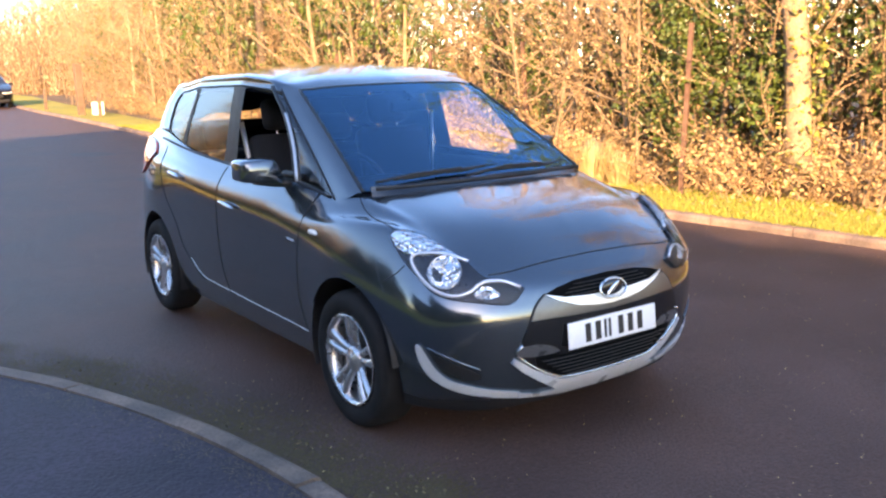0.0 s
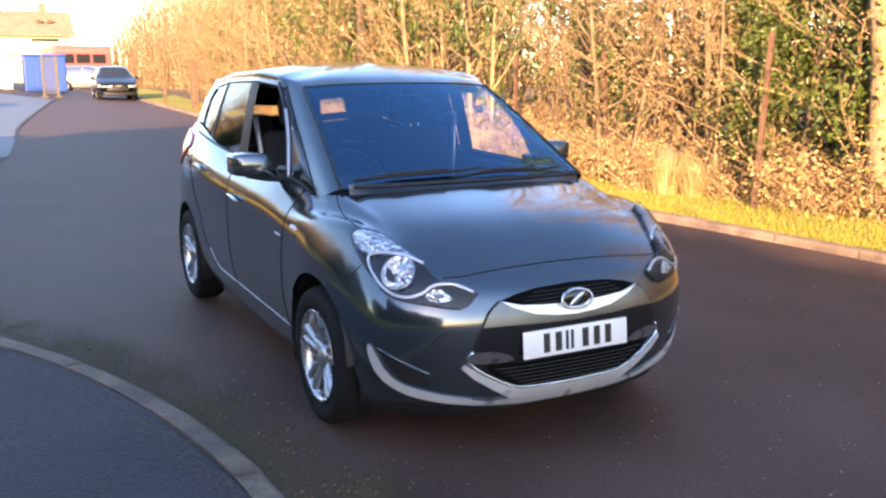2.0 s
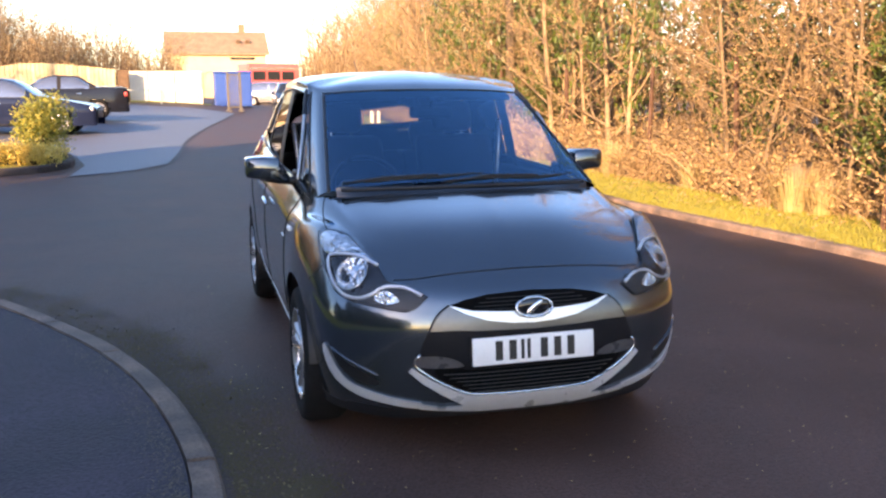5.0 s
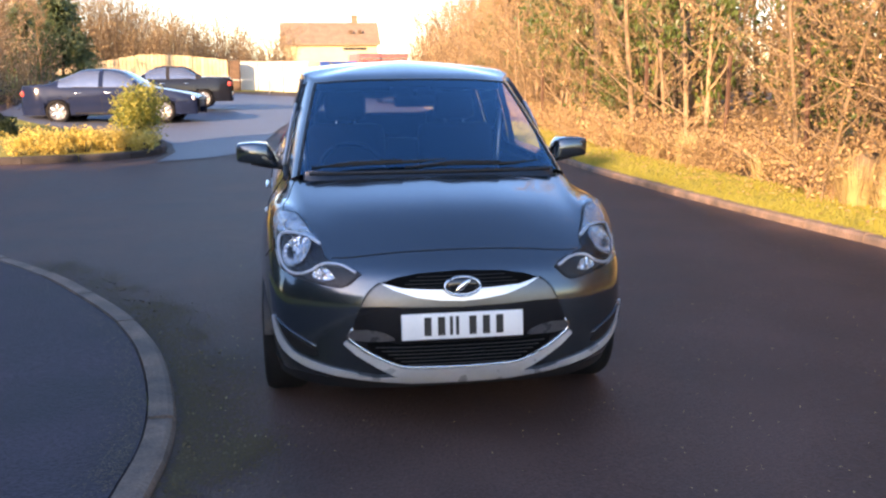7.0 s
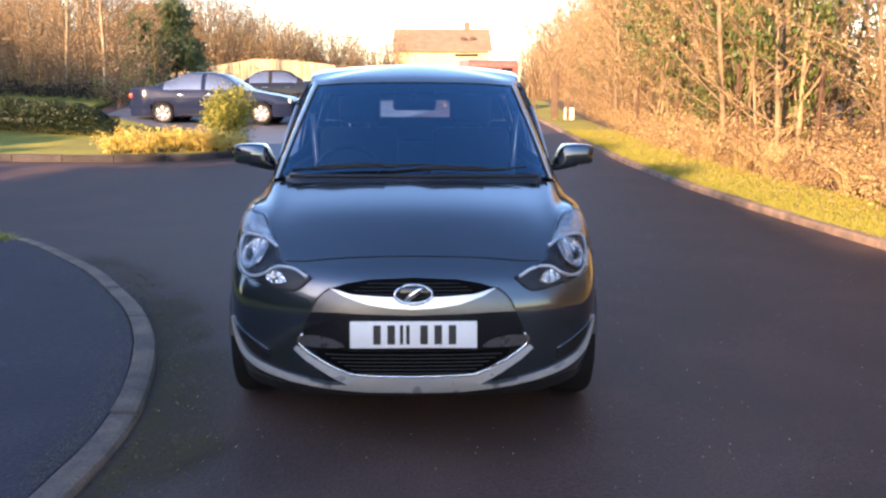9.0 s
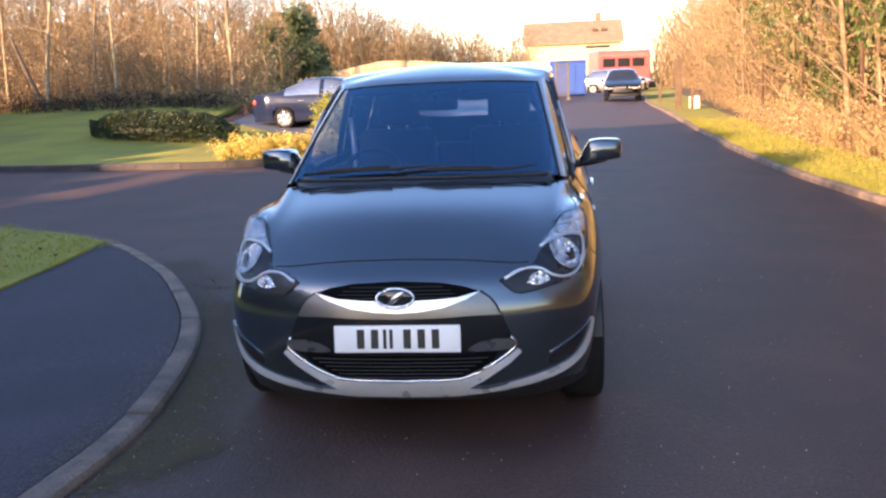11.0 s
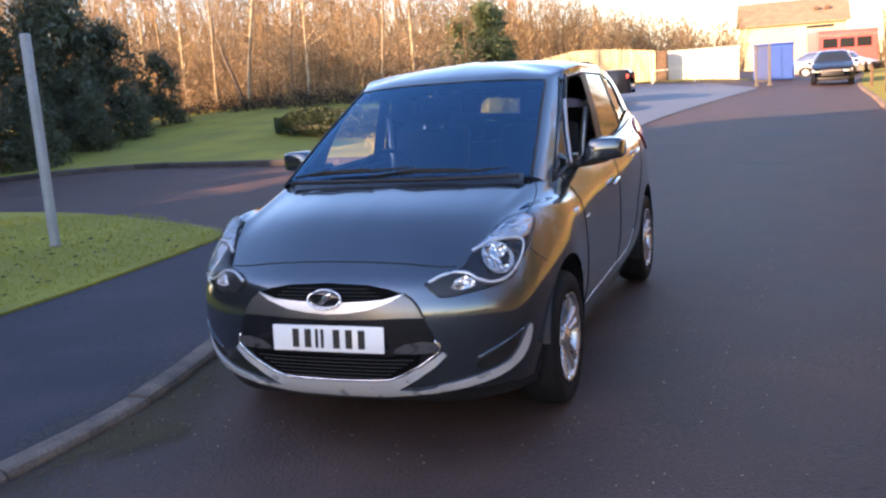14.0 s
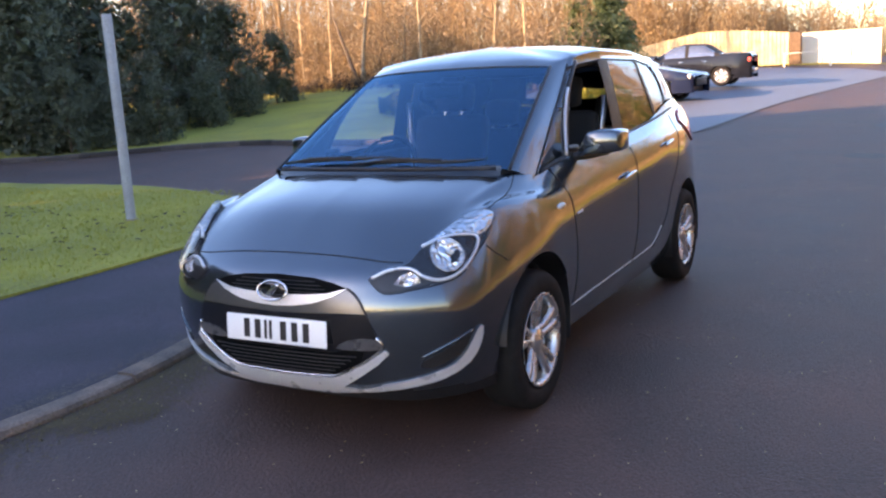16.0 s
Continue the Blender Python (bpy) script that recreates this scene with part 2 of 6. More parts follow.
def add_box(bm, centre, size, bevel=0.0, m=None, segments=2):
    r = bmesh.ops.create_cube(bm, size=1)
    vs = r["verts"]
    bmesh.ops.scale(bm, vec=size, verts=vs)
    if bevel:
        es = list({e for v in vs for e in v.link_edges})
        vs = list({v for f in bmesh.ops.bevel(bm, geom=es, offset=bevel, segments=segments, affect="EDGES", profile=0.5)["faces"] for v in f.verts} | {v for v in vs if v.is_valid})
    bmesh.ops.translate(bm, vec=centre, verts=vs)
    if m is not None:
        bmesh.ops.transform(bm, matrix=m, verts=vs)
    return vs


def box_mesh(centre, size, bevel=0.01, m=None):
    bm = bmesh.new()
    add_box(bm, centre, size, bevel, m)
    return bm


def spline(pts, n):
    """n + 1 points for each span of a smooth curve through pts (Catmull-Rom), end points included once."""
    P = [Vector(p) for p in pts]
    P = [P[0] * 2 - P[1]] + P + [P[-1] * 2 - P[-2]]
    out = []
    for i in range(1, len(P) - 2):
        a, b, c, d = P[i - 1:i + 3]
        for k in range(n):
            t = k / n
            out.append(0.5 * (2 * b + (c - a) * t + (2 * a - 5 * b + 4 * c - d) * t * t + (3 * b - a - 3 * c + d) * t ** 3))
    out.append(P[-2])
    return out


def loft(levels, n, m):
    """A smooth grid through curves that each have the same number of points: rows up, columns along."""
    rows = [spline(l, n) for l in levels]
    cols = [spline([r[j] for r in rows], m) for j in range(len(rows[0]))]
    return [[cols[j][i] for j in range(len(cols))] for i in range(len(cols[0]))]


def grid_normals(g, centre=None):
    R, C = len(g), len(g[0])
    out = []
    for i in range(R):
        row = []
        for j in range(C):
            a = g[min(i + 1, R - 1)][j] - g[max(i - 1, 0)][j]
            b = g[i][min(j + 1, C - 1)] - g[i][max(j - 1, 0)]
            v = b.cross(a)
            v = v.normalized() if v.length > 1e-9 else Vector((0, 0, 1))
            if centre is not None and v.dot(g[i][j] - centre) < 0:
                v = -v
            row.append(v)
        out.append(row)
    return out


def grid_part(name, g, normals, keep, mat, parent, label="", both=True, lift=0.0, shell=0.0):
    """The cells of a grid for which keep(i, j) holds, and their mirror image, as one mesh with the grid's own normals."""
    ids, verts, ns, faces = {}, [], [], []
    for side in ((1, -1) if both is True else ((both,) if both else (1,))):
        def vid(i, j):
            k = (i, j, side if abs(g[i][j].x) > 1e-5 else 0)
            if k not in ids:
                ids[k] = len(verts)
                p, q = g[i][j] + normals[i][j] * lift, normals[i][j]
                verts.append((p.x * side, p.y, p.z))
                ns.append((q.x * side if k[2] else 0.0, q.y, q.z))
            return ids[k]
        for i in range(len(g) - 1):
            for j in range(len(g[0]) - 1):
                if keep(i, j):
                    f = [vid(i, j), vid(i, j + 1), vid(i + 1, j + 1), vid(i + 1, j)]
                    f = list(dict.fromkeys(f))
                    if len(f) >= 3:
                        faces.append(f if side == 1 else f[::-1])
    return mesh_object(name, verts, faces, mat, parent, True, label, ns)


def tube_data(path, radii, sides, verts, faces, cap=True):
    """Adds a tapered tube along path to the lists verts and faces."""
    base = len(verts)
    n = len(path)
    for k in range(n):
        d = (path[min(k + 1, n - 1)] - path[max(k - 1, 0)])
        d = d.normalized() if d.length > 1e-9 else Vector((0, 0, 1))
        a = d.orthogonal().normalized()
        a = (Vector((1, 0.2, 0)) - d * d.dot(Vector((1, 0.2, 0)))).normalized() if abs(d.x) < 0.9 else (Vector((0, 0, 1)) - d * d.z).normalized()
        b = d.cross(a)
        for s in range(sides):
            t = 2 * math.pi * s / sides
            verts.append(path[k] + (a * math.cos(t) + b * math.sin(t)) * radii[k])
    for k in range(n - 1):
        for s in range(sides):
            p, q = base + k * sides + s, base + k * sides + (s + 1) % sides
            faces.append((p, q, q + sides, p + sides))
    if cap:
        faces.append(tuple(base + s for s in range(sides))[::-1])
        faces.append(tuple(base + (n - 1) * sides + s for s in range(sides)))


def tube_part(name, path, radius, mat, parent, sides=10, label="", closed=False):
    verts, faces = [], []
    path = [Vector(p) for p in path]
    rr = radius if isinstance(radius, (list, tuple)) else [radius] * len(path)
    tube_data(path, rr, sides, verts, faces)
    return mesh_object(name, verts, faces, mat, parent, True, label)


def lathe(profile, steps, axis="x", start=0.0, turn=2 * math.pi):
    """A surface of revolution: profile as (along the axis, radius)."""
    verts, faces = [], []
    n = len(profile)
    full = abs(turn - 2 * math.pi) < 1e-6
    cols = steps if full else steps + 1
    for k in range(cols):
        t = start + turn * k / steps
        for a, r in profile:
            verts.append((a, r * math.cos(t), r * math.sin(t)))
    for k in range(steps):
        for i in range(n - 1):
            p, q = k * n + i, ((k + 1) % cols) * n + i
            faces.append((p, p + 1, q + 1, q))
    return verts, faces


# ---- ground, road, kerbs ----
from mathutils import geometry
from mathutils.bvhtree import BVHTree


def ground_z(x, y):
    """The lie of the land: level round the car, a slow rise ahead, a bank behind the island lawn."""
    slope = 0.03 - 0.013 * min(1.0, max(0.0, (x + 3) / 7))
    r = max(0.0, y - 4)
    r = r * r / 8 if r < 4 else r - 2
    bank = min(1.0, max(0.0, (-6.5 - x) / 4)) * 0.06 * min(14.0, max(0.0, y - 13))
    fall = 0.008 * (min(4.0, max(-12.0, y)) - 3.4) - 0.012 * (min(5.0, max(-0.9, x)) + 0.8)
    return slope * min(r, 46.0) + bank + fall


def drape(name, outline, z, mat, thick=0.0, step=1.5, reach=60):
    """A sheet inside an outline that lies z above the land, with a skirt going down by thick."""
    edge = []
    for (x0, y0), (x1, y1) in zip(outline, outline[1:] + outline[:1]):
        k = max(1, int(math.hypot(x1 - x0, y1 - y0) / 2.5))
        edge += [(x0 + (x1 - x0) * i / k, y0 + (y1 - y0) * i / k) for i in range(k)]
    xs, ys = [p[0] for p in edge], [p[1] for p in edge]
    pts = [Vector(p) for p in edge]
    x = min(xs) + 0.3
    while x < max(xs):
        y = max(min(ys), -20) + 0.3
        while y < min(max(ys), reach):
            pts.append(Vector((x + 0.01 * y, y)))
            y += step
        x += step
    n = len(edge)
    co, _, tris, *_ = geometry.delaunay_2d_cdt(pts, [(i, (i + 1) % n) for i in range(n)], [list(range(n))], 1, 1e-5)
    verts = [(p.x, p.y, ground_z(p.x, p.y) + z) for p in co]
    faces = []
    for t in tris:
        p, q, r = (co[i] for i in t[:3])
        faces.append(tuple(t) if (q - p).cross(r - p) > 0 else tuple(t)[::-1])
    if thick:
        m = len(verts)
        verts += [(a, b, ground_z(a, b) + z - thick) for a, b in edge] + [(a, b, ground_z(a, b) + z) for a, b in edge]
        for i in range(n):
            j = (i + 1) % n
            faces += [(m + n + i, m + n + j, m + j, m + i), (m + i, m + j, m + n + j, m + n + i)][:1]
    return mesh_object(name, *used_only(verts, faces), mat, smooth=True)


def flat(name, outline, z, mat, label, cat, thick=0.0):
    return tagged(drape(name, outline, z, mat, thick), label, cat, kind="structure")


def line2(pts, n=8):
    return [(p.x, p.y) for p in spline([(x, y, 0) for x, y in pts], n)]


def offset_line(pts, d):
    """The line moved by d to its left side."""
    out = []
    for i in range(len(pts)):
        a, b = Vector(pts[max(i - 1, 0)]), Vector(pts[min(i + 1, len(pts) - 1)])
        t = (b - a).normalized()
        out.append((pts[i][0] - t.y * d, pts[i][1] + t.x * d))
    return out


KERB_LEFT = line2([(-40, 9.5), (-24, 8.6), (-16, 7.6), (-11.8, 7.25), (-8.3, 7.1), (-6, 6.35), (-4.1, 5.35), (-2.79, 3.9), (-1.98, 2.6), (-1.585, 1.75),
                   (-1.342, 0.9), (-1.227, 0.1), (-1.262, -0.7), (-1.43, -4), (-1.7, -12), (-2.2, -40)])
KERB_RIGHT = line2([(5.4, -40), (5.0, -12), (4.85, -3), (4.78, 1.4), (4.66, 3.4), (4.42, 5.8), (4.17, 8.2), (3.98, 11), (3.98, 15), (4.15, 21), (4.4, 28), (4.8, 40), (6.5, 60), (9, 90)])
KERB_ISLAND = line2([(-60, 13.5), (-30, 11.6), (-18, 10.2), (-15.4, 10.3), (-14.2, 11.0), (-13.4, 11.9), (-12.4, 12.6), (-11, 12.95), (-8.7, 12.6), (-6.3, 12.35), (-4.8, 12.4), (-3.7, 12.8), (-3.2, 13.8), (-3.5, 15.5), (-4.6, 17.6), (-6.5, 19.6)])


def land_sheet():
    xs = sorted(set([-1500, -400, -150, -80, -60] + list(range(-50, 26, 3)) + [40, 80, 150, 400, 1500]))
    ys = sorted(set([-1500, -400, -150, -80, -60] + list(range(-50, 71, 3)) + [80, 100, 150, 250, 500, 1500]))
    verts = [(x, y, ground_z(x, y) - 0.06) for y in ys for x in xs]
    n = len(xs)
    faces = [(j * n + i, j * n + i + 1, (j + 1) * n + i + 1, (j + 1) * n + i) for j in range(len(ys) - 1) for i in range(n - 1)]
    return tagged(mesh_object("ground", verts, faces, M_SOIL), "wide field of rough winter grass", "ground", kind="structure")


land_sheet()
# carriageway between the kerbs, out to the far gate
road_line = [p for p in KERB_RIGHT] + [(-14, 90), (-14, 45), (-9.4, 30), (-9, 21.5), (-6.5, 19.6)] + KERB_ISLAND[::-1][4:] + KERB_LEFT
flat("road", road_line, 0.0, M_ROAD, "worn dark brown-grey asphalt road", "road")
flat("car_park_lane", [(-3.1, 12.2), (-2.2, 12.9), (-1.6, 14.0), (-1.4, 16.5), (-1.2, 20), (-0.6, 25), (0.2, 31), (0.9, 36.5), (-1, 40), (-7, 43), (-13.5, 44), (-9.2, 30), (-8.6, 21.6), (-6.3, 19.7), (-4.4, 17.7), (-3.3, 15.5), (-3.0, 13.8)], 0.008, M_LANE,
     "blue-grey newer asphalt of the car park lane", "lane")
joint = line2([(-3.1, 12.2), (-2.2, 12.9), (-1.6, 14.0), (-1.4, 16.5), (-1.2, 20), (-0.6, 25), (0.2, 31), (0.9, 36.5)])
flat("tar_joint", joint + offset_line(joint, -0.06)[::-1], 0.014, M_TAR, "dark tar joint between the two asphalts", "joint")
PAVE_EDGE = line2([(-3.95, 5.15), (-3.78, 4.0), (-3.68, 2.5), (-3.68, 0.5), (-3.75, -4), (-3.9, -12), (-4.4, -40)])
k_in = offset_line(KERB_LEFT, -0.13)
near = [p for p in k_in if p[1] < 5.1 and p[0] > -4.1]
flat("pavement", near + PAVE_EDGE[::-1], 0.043, M_PAVE, "damp blue-black asphalt pavement", "pavement", 0.1)
# lawns
lawn_near = [p for p in k_in if p[0] < -3.95] + PAVE_EDGE + [(-40, -40)]
flat("near_lawn", lawn_near, 0.065, M_SOIL, "short mossy lawn beside the pavement", "lawn", 0.12)
verge_in = offset_line(KERB_RIGHT, -0.14)
flat("verge", verge_in + [(11.5, 90), (8.5, 60), (6.8, 40), (6.1, 29), (5.7, 22), (5.5, 15), (5.7, 11), (6.0, 8), (6.3, 3), (6.5, -3), (7, -12), (8, -40)], 0.075, M_SOIL, "sunlit strip of short yellow-green grass", "verge", 0.1)
isl = offset_line(KERB_ISLAND, 0.14)
flat("island_lawn", isl + [(-9.2, 21.6), (-9.8, 30), (-60, 30)], 0.09, M_SOIL, "banked lawn with patches of low sun", "lawn", 0.1)
flat("forest_floor", [(7, 90), (5.5, 40), (5.4, 15), (5.7, -40), (60, -40), (60, 90)], 0.03, M_FOREST_FLOOR, "woodland floor of fallen brown leaves", "ground")


def kerb_row(name, line, side, label, height=0.048, width=0.12, stone=0.9, mat=None):
    """Kerb stones laid end to end along a line; side 1: the stones lie to the left of it."""
    base = tagged(new(name), label, "kerb", kind="structure")
    P = [Vector((x, y)) for x, y in line]
    bits = 4
    pts, acc = [P[0]], 0.0
    for a, b in zip(P, P[1:]):
        d = (b - a).length
        while acc + d >= stone / bits:
            a = a + (b - a).normalized() * (stone / bits - acc)
            d = (b - a).length
            acc = 0.0
            pts.append(a.copy())
        acc += d
    rnd = random.Random(5)
    for k in range(0, len(pts) - bits, bits):
        run = pts[k:k + bits + 1]
        if run[-1].y < -14 or run[0].y > 75 or run[-1].x < -34:
            continue
        h = height + rnd.uniform(-0.006, 0.006)
        ring = ((0.0, -0.06), (0.0, h - 0.03), (0.012, h - 0.008), (0.035, h), (width, h + 0.002), (width, -0.06))
        n, verts, faces = len(ring), [], []
        for i, q in enumerate(run):
            t = (pts[min(k + i + 1, len(pts) - 1)] - pts[max(k + i - 1, 0)]).normalized()
            nrm = Vector((-t.y, t.x)) * side
            q = q + t * (0.006 if i == 0 else -0.006 if i == bits else 0.0)
            verts += [(*(q + nrm * (o + (rnd.uniform(-.003, .003) if 0 < o < width else 0))), z + ground_z(q.x, q.y)) for o, z in ring]
            if i:
                m = (i - 1) * n
                faces += [(m + e, m + e + 1, m + n + e + 1, m + n + e) for e in range(n - 1)]
        faces += [tuple(range(n))[::-1], tuple(range(bits * n, bits * n + n))]
        mesh_object("kerb_stone", verts, faces if side == -1 else [f[::-1] for f in faces], mat or M_KERB, base, False)
    return base


kerb_row("kerb_near", KERB_LEFT, -1, "low worn concrete kerb round the pavement corner")
kerb_row("kerb_wood", KERB_RIGHT, -1, "low concrete kerb along the sunlit verge", 0.085)
kerb_row("kerb_island", KERB_ISLAND, 1, "dark stained kerb in front of the lawn", 0.12, mat=M_KERBDARK)


# ---- the car ----
car = thing("car", label="dark grey metallic compact people carrier with open front windows", category="car")
HUBS = ((0.785, 0.310), (3.37, 0.325))
ARCH = 0.362

BODY = [
    [(0, .12, .16), (.28, .13, .16), (.50, .17, .16), (.64, .25, .165), (.735, .36, .17), (.78, .50, .175), (.79, .83, .19), (.79, 1.2, .20),
     (.79, 1.65, .20), (.79, 2.25, .20), (.79, 2.85, .20), (.79, 3.445, .20), (.77, 3.8, .22), (.66, 3.98, .24), (.4, 4.04, .25), (0, 4.06, .25)],
    [(0, .035, .27), (.28, .045, .27), (.50, .095, .275), (.66, .175, .29), (.765, .29, .305), (.815, .48, .32), (.845, .83, .31), (.825, 1.2, .30),
     (.82, 1.65, .30), (.82, 2.25, .30), (.825, 2.85, .30), (.85, 3.445, .31), (.82, 3.8, .33), (.69, 4.02, .36), (.4, 4.085, .38), (0, 4.10, .38)],
    [(0, 0, .47), (.28, .012, .47), (.50, .058, .48), (.66, .135, .49), (.772, .245, .50), (.830, .45, .50), (.866, .83, .50), (.852, 1.2, .50),
     (.845, 1.65, .50), (.85, 2.25, .50), (.855, 2.85, .50), (.866, 3.445, .50), (.815, 3.8, .52), (.68, 4.02, .55), (.4, 4.09, .56), (0, 4.10, .56)],
    [(0, .014, .622), (.28, .026, .622), (.50, .074, .626), (.655, .153, .636), (.762, .268, .655), (.822, .465, .69), (.858, .83, .73), (.852, 1.2, .70),
     (.848, 1.65, .71), (.855, 2.25, .73), (.86, 2.85, .76), (.855, 3.445, .79), (.80, 3.8, .80), (.67, 4.0, .82), (.4, 4.06, .84), (0, 4.07, .84)],
    [(0, .085, .735), (.28, .098, .738), (.48, .15, .75), (.615, .25, .79), (.70, .375, .845), (.757, .54, .895), (.812, .83, .89), (.832, 1.2, .85),
     (.835, 1.65, .875), (.845, 2.25, .905), (.85, 2.85, .95), (.822, 3.445, 1.0), (.765, 3.8, 1.02), (.65, 3.98, 1.02), (.39, 4.05, 1.0), (0, 4.06, 1.0)],
    [(0, .36, .915), (.27, .37, .912), (.46, .41, .905), (.585, .48, .905), (.655, .58, .925), (.715, .74, .935), (.762, .95, .935), (.79, 1.25, .93),
     (.80, 1.65, .96), (.805, 2.25, .995), (.805, 2.85, 1.04), (.765, 3.445, 1.10), (.725, 3.8, 1.125), (.62, 3.96, 1.12), (.37, 4.03, 1.09), (0, 4.05, 1.09)],
    [(0, .775, 1.020), (.25, .79, 1.018), (.45, .822, 1.010), (.60, .865, 1.002), (.675, .91, 1.004), (.72, .99, .995), (.738, 1.10, .985), (.745, 1.38, 1.022),
     (.748, 1.65, 1.045), (.75, 2.25, 1.065), (.748, 2.85, 1.112), (.718, 3.40, 1.205), (.69, 3.70, 1.215), (.58, 3.91, 1.20), (.34, 4.0, 1.17), (0, 4.02, 1.17)],
]
NB, MB = 10, 8
body = loft(BODY, NB, MB)


def cut_arches(g):
    """Opens the wheel arches: grid points inside the circle next to its rim go onto the rim. Returns the cells to leave out."""
    out = set()
    R, C = len(g), len(g[0])
    inside = [[0] * C for _ in range(R)]
    for i in range(R):
        for j in range(4 * NB, 13 * NB):
            p = g[i][j]
            for k, (hy, hz) in enumerate(HUBS):
                if p.x > 0.5 and math.hypot(p.y - hy, p.z - hz) < ARCH:
                    inside[i][j] = k + 1
    snap = []
    for i in range(R):
        for j in range(C):
            if inside[i][j] and any(0 <= i + a < R and 0 <= j + b < C and not inside[i + a][j + b] for a in (-1, 0, 1) for b in (-1, 0, 1)):
                snap.append((i, j))
    for i in range(R - 1):
        for j in range(C - 1):
            if all(inside[i + a][j + b] for a in (0, 1) for b in (0, 1)):
                out.add((i, j))
    for i, j in snap:
        hy, hz = HUBS[inside[i][j] - 1]
        d = Vector((g[i][j].y - hy, g[i][j].z - hz)).normalized() * ARCH
        g[i][j] = Vector((g[i][j].x, hy + d.x, hz + d.y))
    return out


MIDDLE = Vector((0, 2.1, .75))
body_n = grid_normals(body, MIDDLE)
open_cells = cut_arches(body)


def body_cell(i, j):
    a, b = body[i][j], body[i + 1][j + 1]
    return (a + b) / 2


def zone(i, j):
    """Which panel a cell of the body belongs to."""
    if (i, j) in open_cells:
        return ""
    p = body_cell(i, j)
    if j < 5.2 * NB and i >= 4 * MB and p.x < 0.70 and p.y < 1.0:
        return "bonnet"
    if p.y < 0.46 or (p.y < 0.62 and i < 2.6 * MB):
        return "front_valance" if p.z < 0.222 else "front_bumper"
    if p.y < 1.24:
        return "front_wing"
    if i < 0.9 * MB and p.y < 3.2:
        return "sill"
    if p.y < 2.28:
        return "front_door"
    if p.y < 3.16 and math.hypot(p.y - 3.445, p.z - 0.315) > 0.42:
        return "rear_door"
    if p.y < 3.78:
        return "rear_quarter"
    return "tailgate"


for name in ("bonnet", "front_bumper", "tailgate", "front_valance"):
    grid_part(name, body, body_n, lambda i, j: zone(i, j) == name, M_BLACK if name == "front_valance" else M_PAINT, car)
for name in ("front_wing", "sill", "front_door", "rear_door", "rear_quarter"):
    for s in (1, -1):
        grid_part(name, body, body_n, lambda i, j: zone(i, j) == name, M_PAINT, car, both=s)

GLAZE = [
    [(0, .805, 1.035), (.25, .82, 1.034), (.47, .855, 1.030), (.668, .905, 1.024), (.735, 1.05, .980), (.746, 1.44, 1.035), (.748, 2.18, 1.058), (.748, 2.36, 1.068),
     (.738, 3.02, 1.135), (.735, 3.07, 1.142), (.703, 3.41, 1.215), (.685, 3.68, 1.22), (.56, 3.92, 1.20), (.3, 4.0, 1.166), (0, 4.02, 1.166)],
    [(0, 1.065, 1.195), (.245, 1.08, 1.193), (.455, 1.115, 1.187), (.634, 1.165, 1.177), (.694, 1.32, 1.165), (.708, 1.53, 1.205), (.715, 2.19, 1.23), (.713, 2.36, 1.235),
     (.703, 3.0, 1.265), (.698, 3.06, 1.268), (.665, 3.45, 1.30), (.65, 3.67, 1.31), (.53, 3.88, 1.31), (.28, 3.955, 1.30), (0, 3.97, 1.30)],
    [(0, 1.335, 1.350), (.235, 1.35, 1.348), (.43, 1.385, 1.341), (.596, 1.435, 1.330), (.650, 1.60, 1.342), (.668, 1.685, 1.362), (.678, 2.2, 1.39), (.675, 2.37, 1.393),
     (.658, 2.98, 1.400), (.653, 3.04, 1.400), (.628, 3.44, 1.395), (.61, 3.64, 1.405), (.50, 3.82, 1.415), (.26, 3.88, 1.42), (0, 3.89, 1.42)],
    [(0, 1.615, 1.494), (.225, 1.63, 1.492), (.405, 1.665, 1.486), (.556, 1.715, 1.476), (.606, 1.83, 1.484), (.624, 1.90, 1.495), (.640, 2.2, 1.518), (.638, 2.37, 1.521),
     (.618, 2.96, 1.510), (.613, 3.02, 1.507), (.588, 3.38, 1.475), (.57, 3.58, 1.485), (.47, 3.75, 1.50), (.25, 3.80, 1.515), (0, 3.81, 1.515)],
    [(0, 1.76, 1.548), (.21, 1.78, 1.546), (.38, 1.81, 1.540), (.52, 1.86, 1.526), (.572, 1.92, 1.535), (.592, 1.98, 1.546), (.605, 2.2, 1.566), (.60, 2.37, 1.570),
     (.578, 2.94, 1.560), (.573, 3.0, 1.557), (.55, 3.38, 1.525), (.52, 3.55, 1.525), (.44, 3.68, 1.535), (.23, 3.72, 1.545), (0, 3.73, 1.545)],
]
spine = [(0.0, 2.2 + (p[1] - 1.8) * 0.6, 1.618 - 0.030 * (2.2 + (p[1] - 1.8) * 0.6 - 2.5) ** 2) for p in GLAZE[-1]]
GLAZE.append([(p[0] * 0.5, (p[1] + q[1]) / 2, (p[2] + q[2]) / 2 + 0.010) for p, q in zip(GLAZE[-1], spine)])
GLAZE.append(spine)
NG, MG = 6, 6
top = loft(GLAZE, NG, MG)
top_n = grid_normals(top, MIDDLE)


